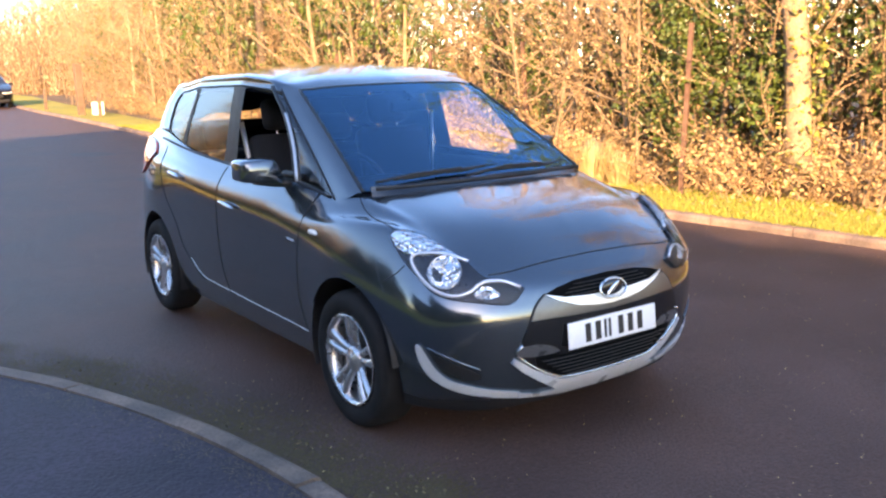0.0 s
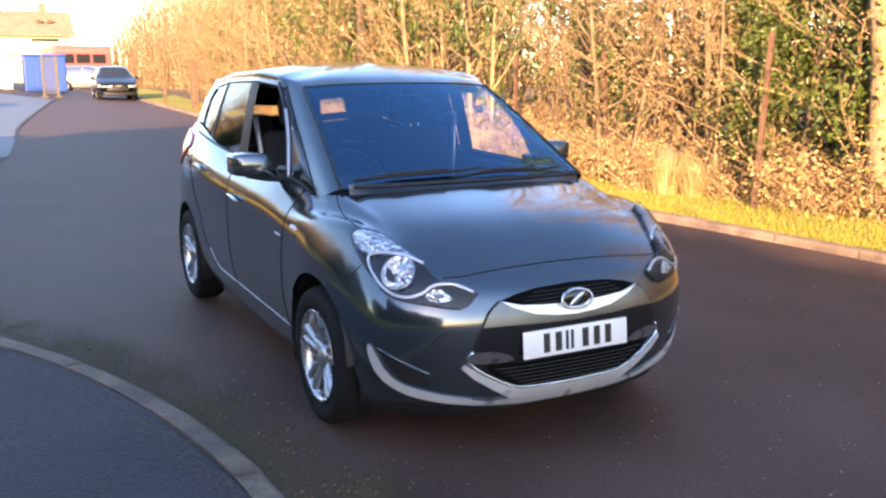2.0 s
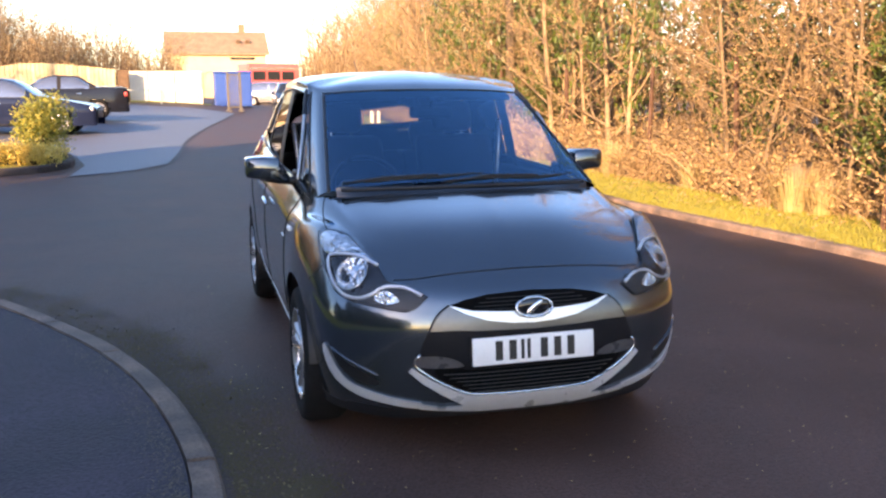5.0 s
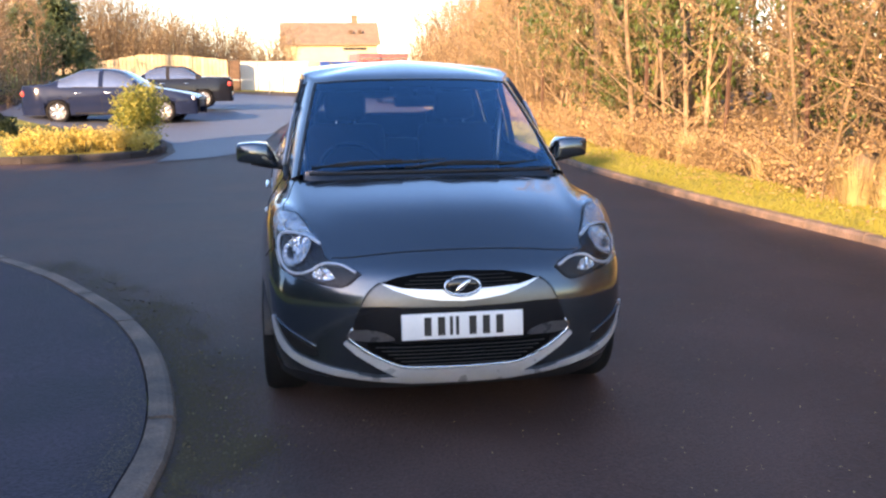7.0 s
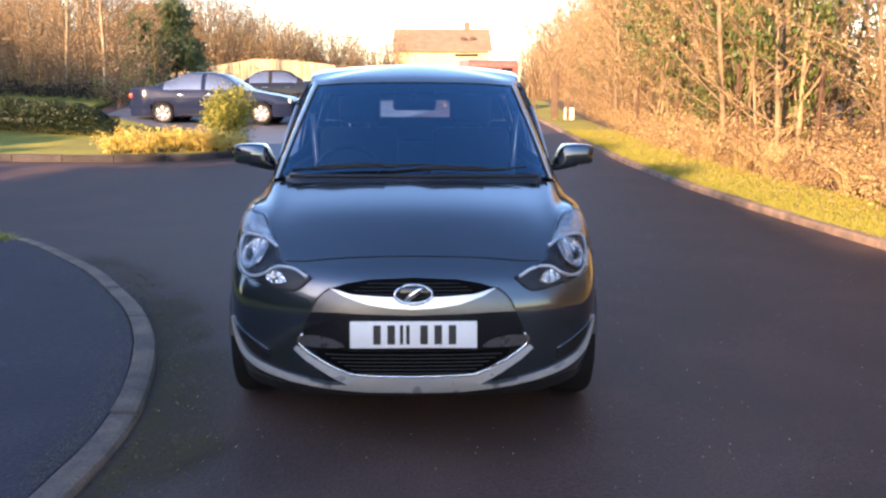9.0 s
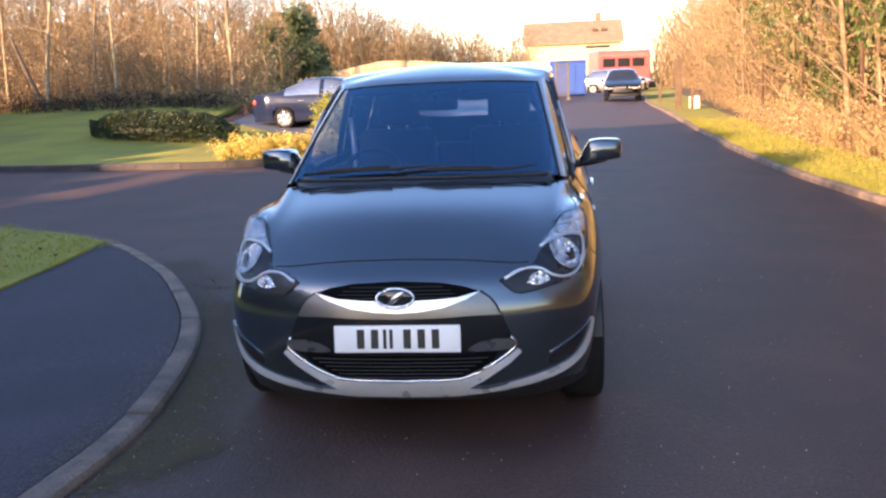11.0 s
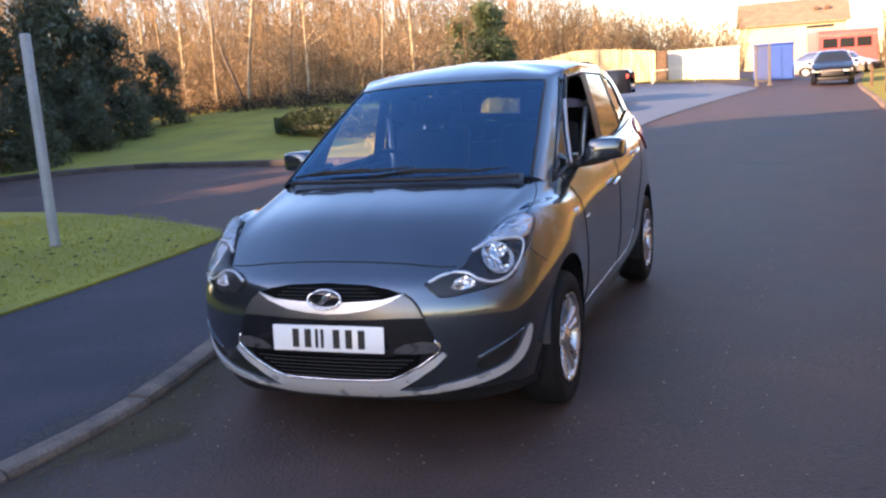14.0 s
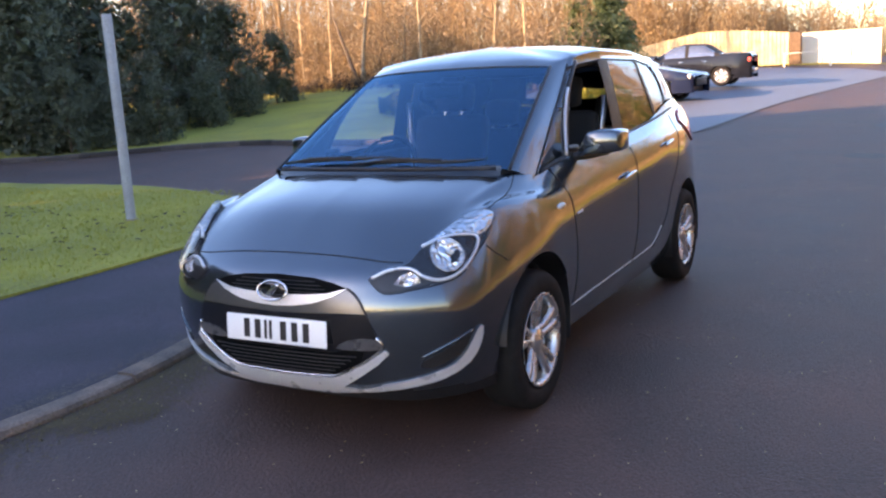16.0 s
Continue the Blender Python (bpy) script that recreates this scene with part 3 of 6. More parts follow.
def top_zone(i, j):
    lv, c = i / MG, j / NG
    if lv >= 3:
        return "roof"
    if c < 3:
        return "windscreen"
    if c < 4:
        return "a_pillar"
    if lv > 2.82 or c >= 10:
        return "rear_window" if c >= 12 and 0.4 < lv < 2.6 else "roof"
    if c < 5:
        return "quarter_glass"
    if c < 6:
        return "front_window"
    if c < 7:
        return "b_pillar"
    if c < 8:
        return "rear_door_glass"
    if c < 9:
        return "divider"
    return "rear_quarter_glass"


grid_part("roof", top, top_n, lambda i, j: top_zone(i, j) == "roof", M_PAINT, car)
ws = grid_part("windscreen", top, top_n, lambda i, j: top_zone(i, j) == "windscreen", M_GLASS, car, "clear windscreen with sky blue painted into its reflection")
ws.visible_shadow = False
grid_part("rear_window", top, top_n, lambda i, j: top_zone(i, j) == "rear_window", M_GLASS_DARK, car).visible_shadow = False
for s in (1, -1):
    grid_part("a_pillar", top, top_n, lambda i, j: top_zone(i, j) == "a_pillar", M_PAINT, car, both=s)
    for name, mt in (("quarter_glass", M_GLASS_DARK), ("rear_door_glass", M_GLASS_DARK), ("rear_quarter_glass", M_GLASS_DARK)):
        grid_part(name, top, top_n, lambda i, j: top_zone(i, j) == name, mt, car, both=s, lift=-0.004).visible_shadow = False
    for name in ("b_pillar", "divider"):
        grid_part(name, top, top_n, lambda i, j: top_zone(i, j) == name, M_BLACK, car, both=s)

# wheels
def wheel(side, hy):
    x0 = 0.857 * side if hy < 2 else 0.862 * side
    w = new("wheel")
    w.parent = car
    w.matrix_basis = Matrix.Translation((x0, hy, 0.315 + ground_z(x0 * .9, hy))) @ Matrix.Diagonal((side, 1, 1, 1))
    tyre = [(-.20, .205), (-.205, .25), (-.195, .295), (-.165, .313), (-.10, .316), (-.035, .313), (-.008, .297), (.0, .27), (-.003, .24), (-.012, .213), (-.03, .205)]
    v, f = lathe(tyre, 48)
    mesh_object("tyre", v, f, M_TYRE, w, label="black rubber tyre")
    barrel = [(-.19, .203), (-.10, .185), (-.03, .196), (-.010, .207), (-.004, .212), (-.008, .200), (-.03, .190), (-.055, .187)]
    v, f = lathe(barrel, 48)
    mesh_object("rim", v, f, M_ALLOY, w, label="silver alloy wheel rim")
    v, f = lathe([(-.10, 0.001), (-.10, .186)], 32)
    mesh_object("brake_disc", v, f, M_GAP, w)
    bm = bmesh.new()
    for k in range(5):
        for d in (-1, 1):
            a = 2 * math.pi * k / 5 + math.pi / 2
            hub = Vector((math.cos(a + d * 0.30) * 0.045, math.sin(a + d * 0.30) * 0.045))
            rim = Vector((math.cos(a + d * 0.17) * 0.197, math.sin(a + d * 0.17) * 0.197))
            t = (rim - hub).normalized()
            n = Vector((-t.y, t.x))
            rows = []
            for f0, wd, dep in ((0, .014, -.034), (.35, .0125, -.022), (.8, .0155, -.012), (1, .019, -.012)):
                c = hub + (rim - hub) * f0
                rows.append([bm.verts.new((dep + o, *(c + n * wd * e))) for e, o in ((-1.25, -.022), (-1, -.003), (0, 0), (1, -.003), (1.25, -.022))])
            for r0, r1 in zip(rows, rows[1:]):
                for i in range(4):
                    bm.faces.new((r0[i], r0[i + 1], r1[i + 1], r1[i]))
    bmesh.ops.recalc_face_normals(bm, faces=bm.faces)
    part("spoke", bm, M_ALLOY, w, "silver split spokes")
    v, f = lathe([(-.05, .062), (-.026, .058), (-.020, .045), (-.018, .03), (-.014, .026), (-.012, .0)], 24)
    mesh_object("hub_cap", v, f, M_ALLOY, w)
    return w


for s in (1, -1):
    for hy, hz in HUBS:
        wheel(s, hy)
        v, f = lathe([(-.0, ARCH + .004), (-.30, ARCH + .004), (-.32, .1)], 28, start=-0.35, turn=math.pi + (0.25 if hy < 2 else 0.7))
        ob = mesh_object("arch_liner", [(x * s + (0.845 if hy < 2 else 0.85) * s, y + hy, z + hz) for x, y, z in v], f, M_BLACK, car)
# floor pan, so that no light passes under the cabin
part("underbody", box_mesh((0, 2.17, 0.25), (1.46, 3.36, 0.10), 0.03), M_BLACK, car)
part("bulkhead", box_mesh((0, 0.85, 0.60), (1.36, 0.06, 0.70), 0.02), M_BLACK, car)

# ---- details of the car ----
skin_v, skin_f = [], []
for g in (body, top):
    for s in (1, -1):
        b0, C = len(skin_v), len(g[0])
        skin_v += [(p.x * s, p.y, p.z) for row in g for p in row]
        skin_f += [(b0 + i * C + j, b0 + i * C + j + 1, b0 + (i + 1) * C + j + 1, b0 + (i + 1) * C + j) for i in range(len(g) - 1) for j in range(C - 1)]
SKIN = BVHTree.FromPolygons(skin_v, skin_f)
FRONT, RIGHT, LAMP = Vector((0, 1, 0)), Vector((-1, 0, 0)), Vector((-0.62, 0.75, -0.22)).normalized()
DOWN = Vector((0, 0, -1))


def on_skin(p, way, lift=0.0):
    """The point of the car's skin met along way through p, raised by lift."""
    p = Vector(p)
    hit, nrm, _, _ = SKIN.ray_cast(p - way * 1.5, way)
    if hit is None:
        hit, nrm, _, _ = SKIN.find_nearest(p)
    if nrm.dot(way) > 0:
        nrm = -nrm
    return hit + nrm * lift


def patch(name, outline, way, lift, mat, side=1, step=0.02, smooth_n=4, label="", parent=None, skirt=0.012):
    """A panel inside an outline, laid on the skin as seen along way, raised by lift, with a turned-in edge. side -1: its mirror image."""
    e1 = way.orthogonal().normalized()
    e2 = way.cross(e1)
    ring = spline([*outline, outline[0]], smooth_n)[:-1] if smooth_n > 1 else [Vector(p) for p in outline]
    dense = []
    for p, q in zip(ring, ring[1:] + ring[:1]):
        k = max(1, int((q - p).length / 0.012))
        dense += [p.lerp(q, i / k) for i in range(k)]
    ring = dense
    flat2 = [Vector((p.dot(e1), p.dot(e2))) for p in ring]
    n = len(flat2)
    lo, hi = [min(p[k] for p in flat2) for k in (0, 1)], [max(p[k] for p in flat2) for k in (0, 1)]
    pts = list(flat2)
    a = lo[0] + step / 2
    while a < hi[0]:
        b = lo[1] + step / 2
        while b < hi[1]:
            pts.append(Vector((a, b)))
            b += step
        a += step
    co, _, tris, *_ = geometry.delaunay_2d_cdt(pts, [(i, (i + 1) % n) for i in range(n)], [list(range(n))], 1, 1e-6)
    mean = sum((p.dot(way) for p in ring)) / n
    verts = [on_skin(e1 * p.x + e2 * p.y + way * mean, way, lift) for p in co]
    faces = []
    for t in tris:
        p, q, r = (verts[i] for i in t[:3])
        faces.append(tuple(t) if (q - p).cross(r - p).dot(way) < 0 else tuple(t)[::-1])
    if skirt:
        count = {}
        for f in faces:
            for i in range(len(f)):
                k = (f[i], f[(i + 1) % len(f)])
                count[k] = 1
        rim = [k for k in count if (k[1], k[0]) not in count]
        low = {}
        for a, b in rim:
            for i in (a, b):
                if i not in low:
                    low[i] = len(verts)
                    verts += [verts[i].copy(), verts[i] + way * skirt]
            faces.append((low[b], low[a], low[a] + 1, low[b] + 1))
    if side == -1:
        verts = [Vector((-v.x, v.y, v.z)) for v in verts]
        faces = [f[::-1] for f in faces]
    return mesh_object(name, *used_only(verts, faces), mat, parent or car, True, label)


def bead(name, pts, way, radius, mat, lift=0.0, n=6, side=1, label="", parent=None, sides=8, taper=False):
    """A round strip along a line on the skin."""
    path = [on_skin(p, way, lift) for p in spline(pts, n)]
    if side == -1:
        path = [Vector((-p.x, p.y, p.z)) for p in path]
    k = len(path)
    rr = [radius * (min(1.0, 0.25 + 3 * min(i, k - 1 - i) / k) if taper else 1.0) for i in range(k)]
    return tube_part(name, path, rr, mat, parent or car, sides, label)


def mirrored(pts):
    return [(x, y, z) for x, y, z in pts] + [(-x, y, z) for x, y, z in pts[::-1] if abs(x) > 1e-6]


DZ = -0.015   # the nose sits a little lower than the skin's levels
def nose(pts):
    return [(x, 0.0, z + DZ) for x, z in pts]


def low(pts):
    return [(x, y, z + DZ * 0.7) for x, y, z in pts]


# upper grille, its bright wing and the grey panel under it
patch("upper_grille", mirrored(nose([(0, .706), (.18, .699), (.275, .684), (.338, .664), (.25, .640), (.136, .632), (0, .626)])), FRONT, 0.004, M_GRILLE, smooth_n=1, label="black mesh upper grille")
for k in range(4):
    z = .643 + .014 * k
    w = .22 + 0.02 * (k == 1) - 0.03 * max(0, k - 2)
    bead("grille_bar", nose([(-w, z), (-w / 2, z), (0, z), (w / 2, z), (w, z)]), FRONT, 0.0022, M_BLACK, 0.005, sides=5)
patch("chrome_wing", mirrored(nose([(0, .628), (.136, .633), (.25, .641), (.340, .664), (.285, .634), (.19, .603), (.09, .588), (0, .584)])), FRONT, 0.010, M_SATIN, smooth_n=1, label="bright chrome grille wing")
patch("grille_panel", mirrored(nose([(0, .583), (.09, .587), (.19, .602), (.285, .633), (.338, .661), (.368, .643), (.397, .611), (.419, .569), (.318, .570), (.18, .564), (0, .560)])), FRONT, 0.006, M_SATINGREY, smooth_n=1, label="satin grey panel under the grille wing")
for s in (1, -1):
    bead("grille_seam", nose([(.338, .668), (.372, .645), (.402, .612), (.431, .547), (.462, .465)]), FRONT, 0.0035, M_GAP, side=s)
patch("plate_panel", mirrored(nose([(0, .558), (.18, .562), (.318, .568), (.424, .566), (.445, .52), (.475, .44), (.482, .425), (.40, .372), (.283, .312), (.24, .297), (.1, .289), (0, .288)])), FRONT, 0.004, M_GLOSSBLACK, smooth_n=1, label="gloss black lower grille panel")
patch("lower_intake", mirrored(nose([(0, .405), (.26, .405), (.33, .42), (.40, .413), (.385, .372), (.283, .320), (.24, .305), (0, .297)])), FRONT, 0.006, M_GRILLE, smooth_n=1, label="black mesh lower intake")
for k in range(6):
    z = .308 + .0165 * k
    w = .235 + .026 * k
    bead("intake_bar", nose([(-w, z), (-w / 2, z), (0, z), (w / 2, z), (w, z)]), FRONT, 0.0028, M_BLACK, 0.007, sides=5)
for s in (1, -1):
    patch("intake_cheek", nose([(.475, .462), (.40, .468), (.33, .455), (.285, .425), (.36, .418), (.470, .425)]), FRONT, 0.007, M_CHEEK, s, smooth_n=2, label="grey cheek of the lower grille")
bead("chrome_frame", mirrored(nose([(.458, .475), (.476, .432), (.395, .368), (.300, .318), (.235, .299), (.1, .292)]))[::1], FRONT, 0.0055, M_CHROME, 0.006, n=4, label="thin chrome frame of the intake")
patch("chin_blade", mirrored(nose([(0, .286), (.13, .288), (.238, .293), (.300, .312), (.402, .364), (.484, .420), (.497, .405), (.447, .358), (.36, .300), (.273, .250), (.36, .246), (.448, .262), (.442, .238), (.32, .224), (.198, .210), (0, .207)])), FRONT, 0.012, M_BLADE, smooth_n=1, label="satin silver bumper blade")
for s in (1, -1):
    patch("bumper_smile", low([(.44, .095, .262), (.563, .128, .287), (.655, .168, .314), (.713, .208, .341), (.755, .24, .393), (.787, .275, .474), (.798, .298, .474), (.789, .291, .41), (.756, .258, .340), (.675, .20, .284), (.557, .15, .253), (.44, .12, .234)]), Vector((-.35, .93, 0)).normalized(), 0.009, M_BLADE, s, step=0.012, smooth_n=2, label="silver sickle trim")
    patch("fog_pocket", low([(.772, .25, .455), (.70, .19, .41), (.62, .135, .365), (.605, .135, .338), (.65, .155, .335), (.712, .20, .365), (.752, .235, .41)]), Vector((-.35, .93, 0)).normalized(), 0.003, M_BLACK, s, smooth_n=2, label="black blanked fog lamp pocket")
    bead("pocket_lip", [(.775, .26, .462), (.70, .19, .416), (.61, .13, .368)], Vector((-.35, .93, 0)).normalized(), 0.005, M_PAINT, 0.003, side=s)

# badge: a plain oval
bc = on_skin((0, 0, .634), FRONT, 0.0)
ring = [Vector((0.076 * math.cos(a), 0, 0.038 * math.sin(a))) for a in [2 * math.pi * k / 40 for k in range(41)]]
badge = tube_part("badge", [bc + p + Vector((0, -0.028 + 0.35 * p.z, 0)) for p in ring], 0.0055, M_CHROME, car, 8, "plain oval chrome badge")
bm = bmesh.new()
bmesh.ops.create_uvsphere(bm, u_segments=24, v_segments=10, radius=1, matrix=Matrix.Translation(bc + Vector((0, -0.016, 0))) @ Matrix.Diagonal((.073, .012, .035, 1)))
part("badge_field", bm, M_GLOSSBLACK, badge)
bm = bmesh.new()
bmesh.ops.create_uvsphere(bm, u_segments=20, v_segments=8, radius=1, matrix=Matrix.Translation(bc + Vector((0, -0.028, 0))) @ Matrix.Rotation(radians(-38), 4, "Y") @ Matrix.Diagonal((.045, .006, .012, 1)))
part("badge_bar", bm, M_CHROME, badge)

# registration plate with plain bars
plate = new("number_plate")
plate.parent = car
plate.matrix_basis = Matrix.Translation((0, -0.012, 0.4665)) @ Matrix.Rotation(radians(-5), 4, "X")
tagged(plate, "white plate with plain dark bars")
part("plate_body", box_mesh((0, 0, 0), (.52, .006, .111), .004), M_PLATE, plate)
x = -0.172
for w, gap in ((.046, .012), (.046, .012), (.014, .012), (.014, .036), (.046, .012), (.046, .012), (.046, .012)):
    bm = bmesh.new()
    add_box(bm, (x + w / 2, -.0035, 0), (w * (0.68 if w > .02 else 1), .0015, .079))
    part("plate_bar", bm, M_INK, plate, smooth=False)
    x += w + gap

# headlamps
HEAD = [(.415, .08, .692), (.47, .12, .724), (.552, .17, .744), (.574, .24, .79), (.616, .345, .845), (.655, .475, .895), (.715, .53, .910), (.756, .536, .893),
        (.766, .475, .845), (.764, .40, .79), (.75, .32, .735), (.735, .26, .692), (.683, .197, .668), (.59, .125, .652), (.52, .09, .640), (.47, .078, .646)]
UPPER = [(.577, .25, .798), (.616, .343, .842), (.655, .47, .888), (.713, .522, .902), (.75, .53, .888), (.757, .47, .845), (.744, .40, .826), (.701, .36, .836), (.63, .31, .826)]
RING = [(.43, .09, .695), (.49, .125, .722), (.548, .15, .727), (.585, .161, .718), (.615, .165, .698), (.667, .19, .681), (.713, .232, .689), (.741, .291, .722), (.752, .363, .779), (.742, .392, .820), (.701, .358, .832), (.63, .308, .822), (.572, .245, .795)]
for s in (1, -1):
    lamp = patch("headlamp", low(HEAD), LAMP, 0.003, M_LAMPBED, s, smooth_n=3, label="clear headlamp with chrome reflectors", skirt=0.02)
    patch("upper_reflector", low(UPPER), LAMP, 0.009, M_FACET, s, smooth_n=3, parent=lamp, skirt=0.004, label="bright upper reflector")
    patch("indicator_bed", low([(.425, .08, .688), (.47, .115, .716), (.545, .155, .724), (.59, .16, .702), (.65, .183, .675), (.59, .125, .657), (.52, .09, .646), (.47, .078, .650)]), LAMP, 0.006, M_BLACK, s, step=0.012, smooth_n=2, parent=lamp, skirt=0.004)
    bead("chrome_ring", low(RING), LAMP, 0.0075, M_RINGWHITE, 0.009, side=s, parent=lamp, n=4)
    for name, c, r, mt in (("main_reflector", (.676, .262, .764), .064, M_REFLECT),):
        c = Vector((c[0], c[1], c[2] + DZ * .7))
        e1 = LAMP.orthogonal().normalized()
        e2 = LAMP.cross(e1)
        disc = [c + (e1 * math.cos(2 * math.pi * k / 14) + e2 * math.sin(2 * math.pi * k / 14)) * r for k in range(14)]
        bowl_v, bowl_f = [], []
        for i in range(9):
            for k in range(28):
                f = max(.02, i / 8)
                q = on_skin(c + (e1 * math.cos(2 * math.pi * k / 28) + e2 * math.sin(2 * math.pi * k / 28)) * r * f, LAMP, 0.0045 + 0.0115 * f * f)
                bowl_v.append(Vector((q.x * s, q.y, q.z)))
        for i in range(8):
            for k in range(28):
                f = (i * 28 + k, i * 28 + (k + 1) % 28, (i + 1) * 28 + (k + 1) % 28, (i + 1) * 28 + k)
                bowl_f.append(f if s == 1 else f[::-1])
        bowl = mesh_object(name, bowl_v, bowl_f, M_FACET, lamp, label="dished chrome reflector")
        bead("bowl_rim", disc + disc[:1], LAMP, r * .05, M_CHROME, 0.016, side=s, parent=bowl, n=2)
        if r > .03:
            patch("indicator_reflector", low([(.515, .11, .672), (.535, .13, .700), (.570, .15, .712), (.603, .155, .694), (.612, .15, .676), (.565, .12, .662)]), LAMP, 0.010, M_FACET, s, step=0.012, smooth_n=2, parent=lamp, skirt=0.003)
            patch("cut_off_shade", [c + (e1 * a + e2 * b) * r for a, b in ((-.15, .55), (.2, .62), (.6, .5), (.78, .15), (.5, .12), (.2, .2), (-.05, .3))], LAMP, 0.0125, M_LAMPBED, s, step=0.012, smooth_n=2, parent=bowl, skirt=0.003)
            patch("bulb_shield", [c + (e1 * a + e2 * b) * r for a, b in ((-.2, -.28), (.02, -.2), (.2, -.32), (.16, -.55), (-.05, -.62), (-.2, -.5))], LAMP, 0.012, M_CHROME, s, step=0.012, smooth_n=2, parent=bowl, skirt=0.003)
    lens = patch("lens", low(HEAD), LAMP, 0.020, M_LENS, s, smooth_n=3, parent=lamp, skirt=0.016, label="clear lens")
    lens.visible_shadow = False
    bead("lamp_gap", low(HEAD + HEAD[:1]), LAMP, 0.0035, M_GAP, 0.0, n=3, side=s)

# panel gaps
bead("bonnet_gap", mirrored([(.535, .16, .74), (.46, .142, .741), (.34, .133, .751), (.18, .13, .759), (0, .13, .762)]), Vector((0, .6, -.8)).normalized(), 0.003, M_GAP, 0.0, n=8)
for s in (1, -1):
    W = Vector((-.5, 0, -.87)).normalized()
    bead("bonnet_gap", [(.735, .535, .90), (.728, .70, .93), (.712, .82, .96), (.684, .91, 1.0)], W, 0.0026, M_GAP, side=s)
    bead("bumper_gap", [(.77, .41, .775), (.80, .44, .74), (.83, .50, .70)], RIGHT, 0.0025, M_GAP, side=s)
    bead("door_gap", [(.78, 1.19, 1.00), (.83, 1.235, .86), (.85, 1.255, .66), (.84, 1.25, .45), (.82, 1.22, .33)], RIGHT, 0.0035, M_GAP, side=s)
    bead("door_gap", [(.77, 2.27, 1.05), (.84, 2.27, .9), (.855, 2.26, .66), (.845, 2.24, .45), (.825, 2.2, .33)], RIGHT, 0.0035, M_GAP, side=s)
    bead("door_gap", [(.76, 3.30, 1.12), (.83, 3.24, .96), (.86, 3.12, .80), (.86, 2.96, .66), (.855, 2.87, .52), (.845, 2.74, .42), (.825, 2.62, .345)], RIGHT, 0.0035, M_GAP, side=s)
    bead("sill_line", [(.825, 1.22, .327), (.825, 1.5, .333), (.825, 1.83, .338), (.83, 2.2, .348), (.83, 2.45, .355), (.83, 2.62, .372), (.845, 2.76, .46)], RIGHT, 0.0025, M_SILVER, side=s, label="bright edge over the sill")
    bead("belt_trim", [(.735, 1.10, .985), (.745, 1.46, 1.036), (.75, 2.2, 1.06), (.745, 3.0, 1.108), (.725, 3.45, 1.147)], W, 0.008, M_BLACK, side=s, sides=6)
    # door handles
    for y0, z0 in ((2.09, .862), (2.93, .965)):
        cup = patch("handle_cup", [(.85, y0 - .055, z0 - .01), (.85, y0 - .03, z0 + .028), (.85, y0 + .03, z0 + .028), (.85, y0 + .05, z0), (.85, y0 + .02, z0 - .026), (.85, y0 - .03, z0 - .026)], RIGHT, 0.002, M_GLOSSBLACK, s, smooth_n=2, skirt=0.004)
        bead("door_handle", [(.85, y0 - .11, z0 - .012), (.85, y0 - .05, z0 - .006), (.85, y0 + .03, z0 + .002), (.85, y0 + .10, z0 + .008)], RIGHT, 0.0125, M_CHROME, 0.022, side=s, label="chrome door handle", taper=True)
    bead("side_repeater", [(.83, 1.055, .829), (.83, 1.10, .834), (.83, 1.15, .832)], RIGHT, 0.013, M_ORANGE, 0.001, side=s, label="clear side repeater", taper=True)
    bead("model_script", [(.85, 1.29, .768), (.85, 1.32, .770), (.85, 1.36, .773)], RIGHT, 0.0045, M_SILVER, 0.0, side=s, label="small chrome script strip")
    # tail lamp
    patch("tail_lamp", [(.77, 3.45, 1.065), (.75, 3.56, 1.135), (.70, 3.78, 1.16), (.70, 3.88, 1.08), (.75, 3.86, .95), (.79, 3.74, .91), (.80, 3.58, .98)], RIGHT, 0.012, M_REDLENS, s, smooth_n=2, label="red tail lamp")
    # door mirrors
    mirror = new("door_mirror")
    mirror.parent = car
    rows = []
    for x, hi, lo, d, y in ((.782, 1.052, 1.018, .07, 1.52), (.800, 1.084, 1.019, .11, 1.525), (.826, 1.132, 1.023, .155, 1.53), (.842, 1.152, 1.027, .17, 1.532),
                            (.900, 1.158, 1.035, .175, 1.535), (.960, 1.156, 1.041, .172, 1.54), (.992, 1.152, 1.046, .165, 1.545), (1.004, 1.146, 1.052, .145, 1.547), (1.009, 1.132, 1.064, .10, 1.55)):
        z, h = (hi + lo) / 2, hi - lo
        ring = []
        for k in range(20):
            t = 2 * math.pi * k / 20
            cy, cz = math.cos(t), math.sin(t)
            ring.append(Vector((x * s, y + d / 2 * math.copysign(abs(cy) ** .42, cy), z + h / 2 * math.copysign(abs(cz) ** (.28 if cz > 0 else .34), cz))))
        rows.append(ring)
    bm = bmesh.new()
    vv = [[bm.verts.new(q) for q in r] for r in rows]
    for r0, r1 in zip(vv, vv[1:]):
        for k in range(20):
            bm.faces.new((r0[k], r0[(k + 1) % 20], r1[(k + 1) % 20], r1[k]))
    bm.faces.new(vv[0])
    bm.faces.new(vv[-1])
    bmesh.ops.recalc_face_normals(bm, faces=bm.faces)
    part("mirror_shell", bm, M_PAINT, mirror)
    bm = bmesh.new()
    add_box(bm, (.915 * s, 1.617, 1.096), (.15, .006, .095), .02)
    part("mirror_glass", bm, M_CHROME, mirror, "mirror glass")
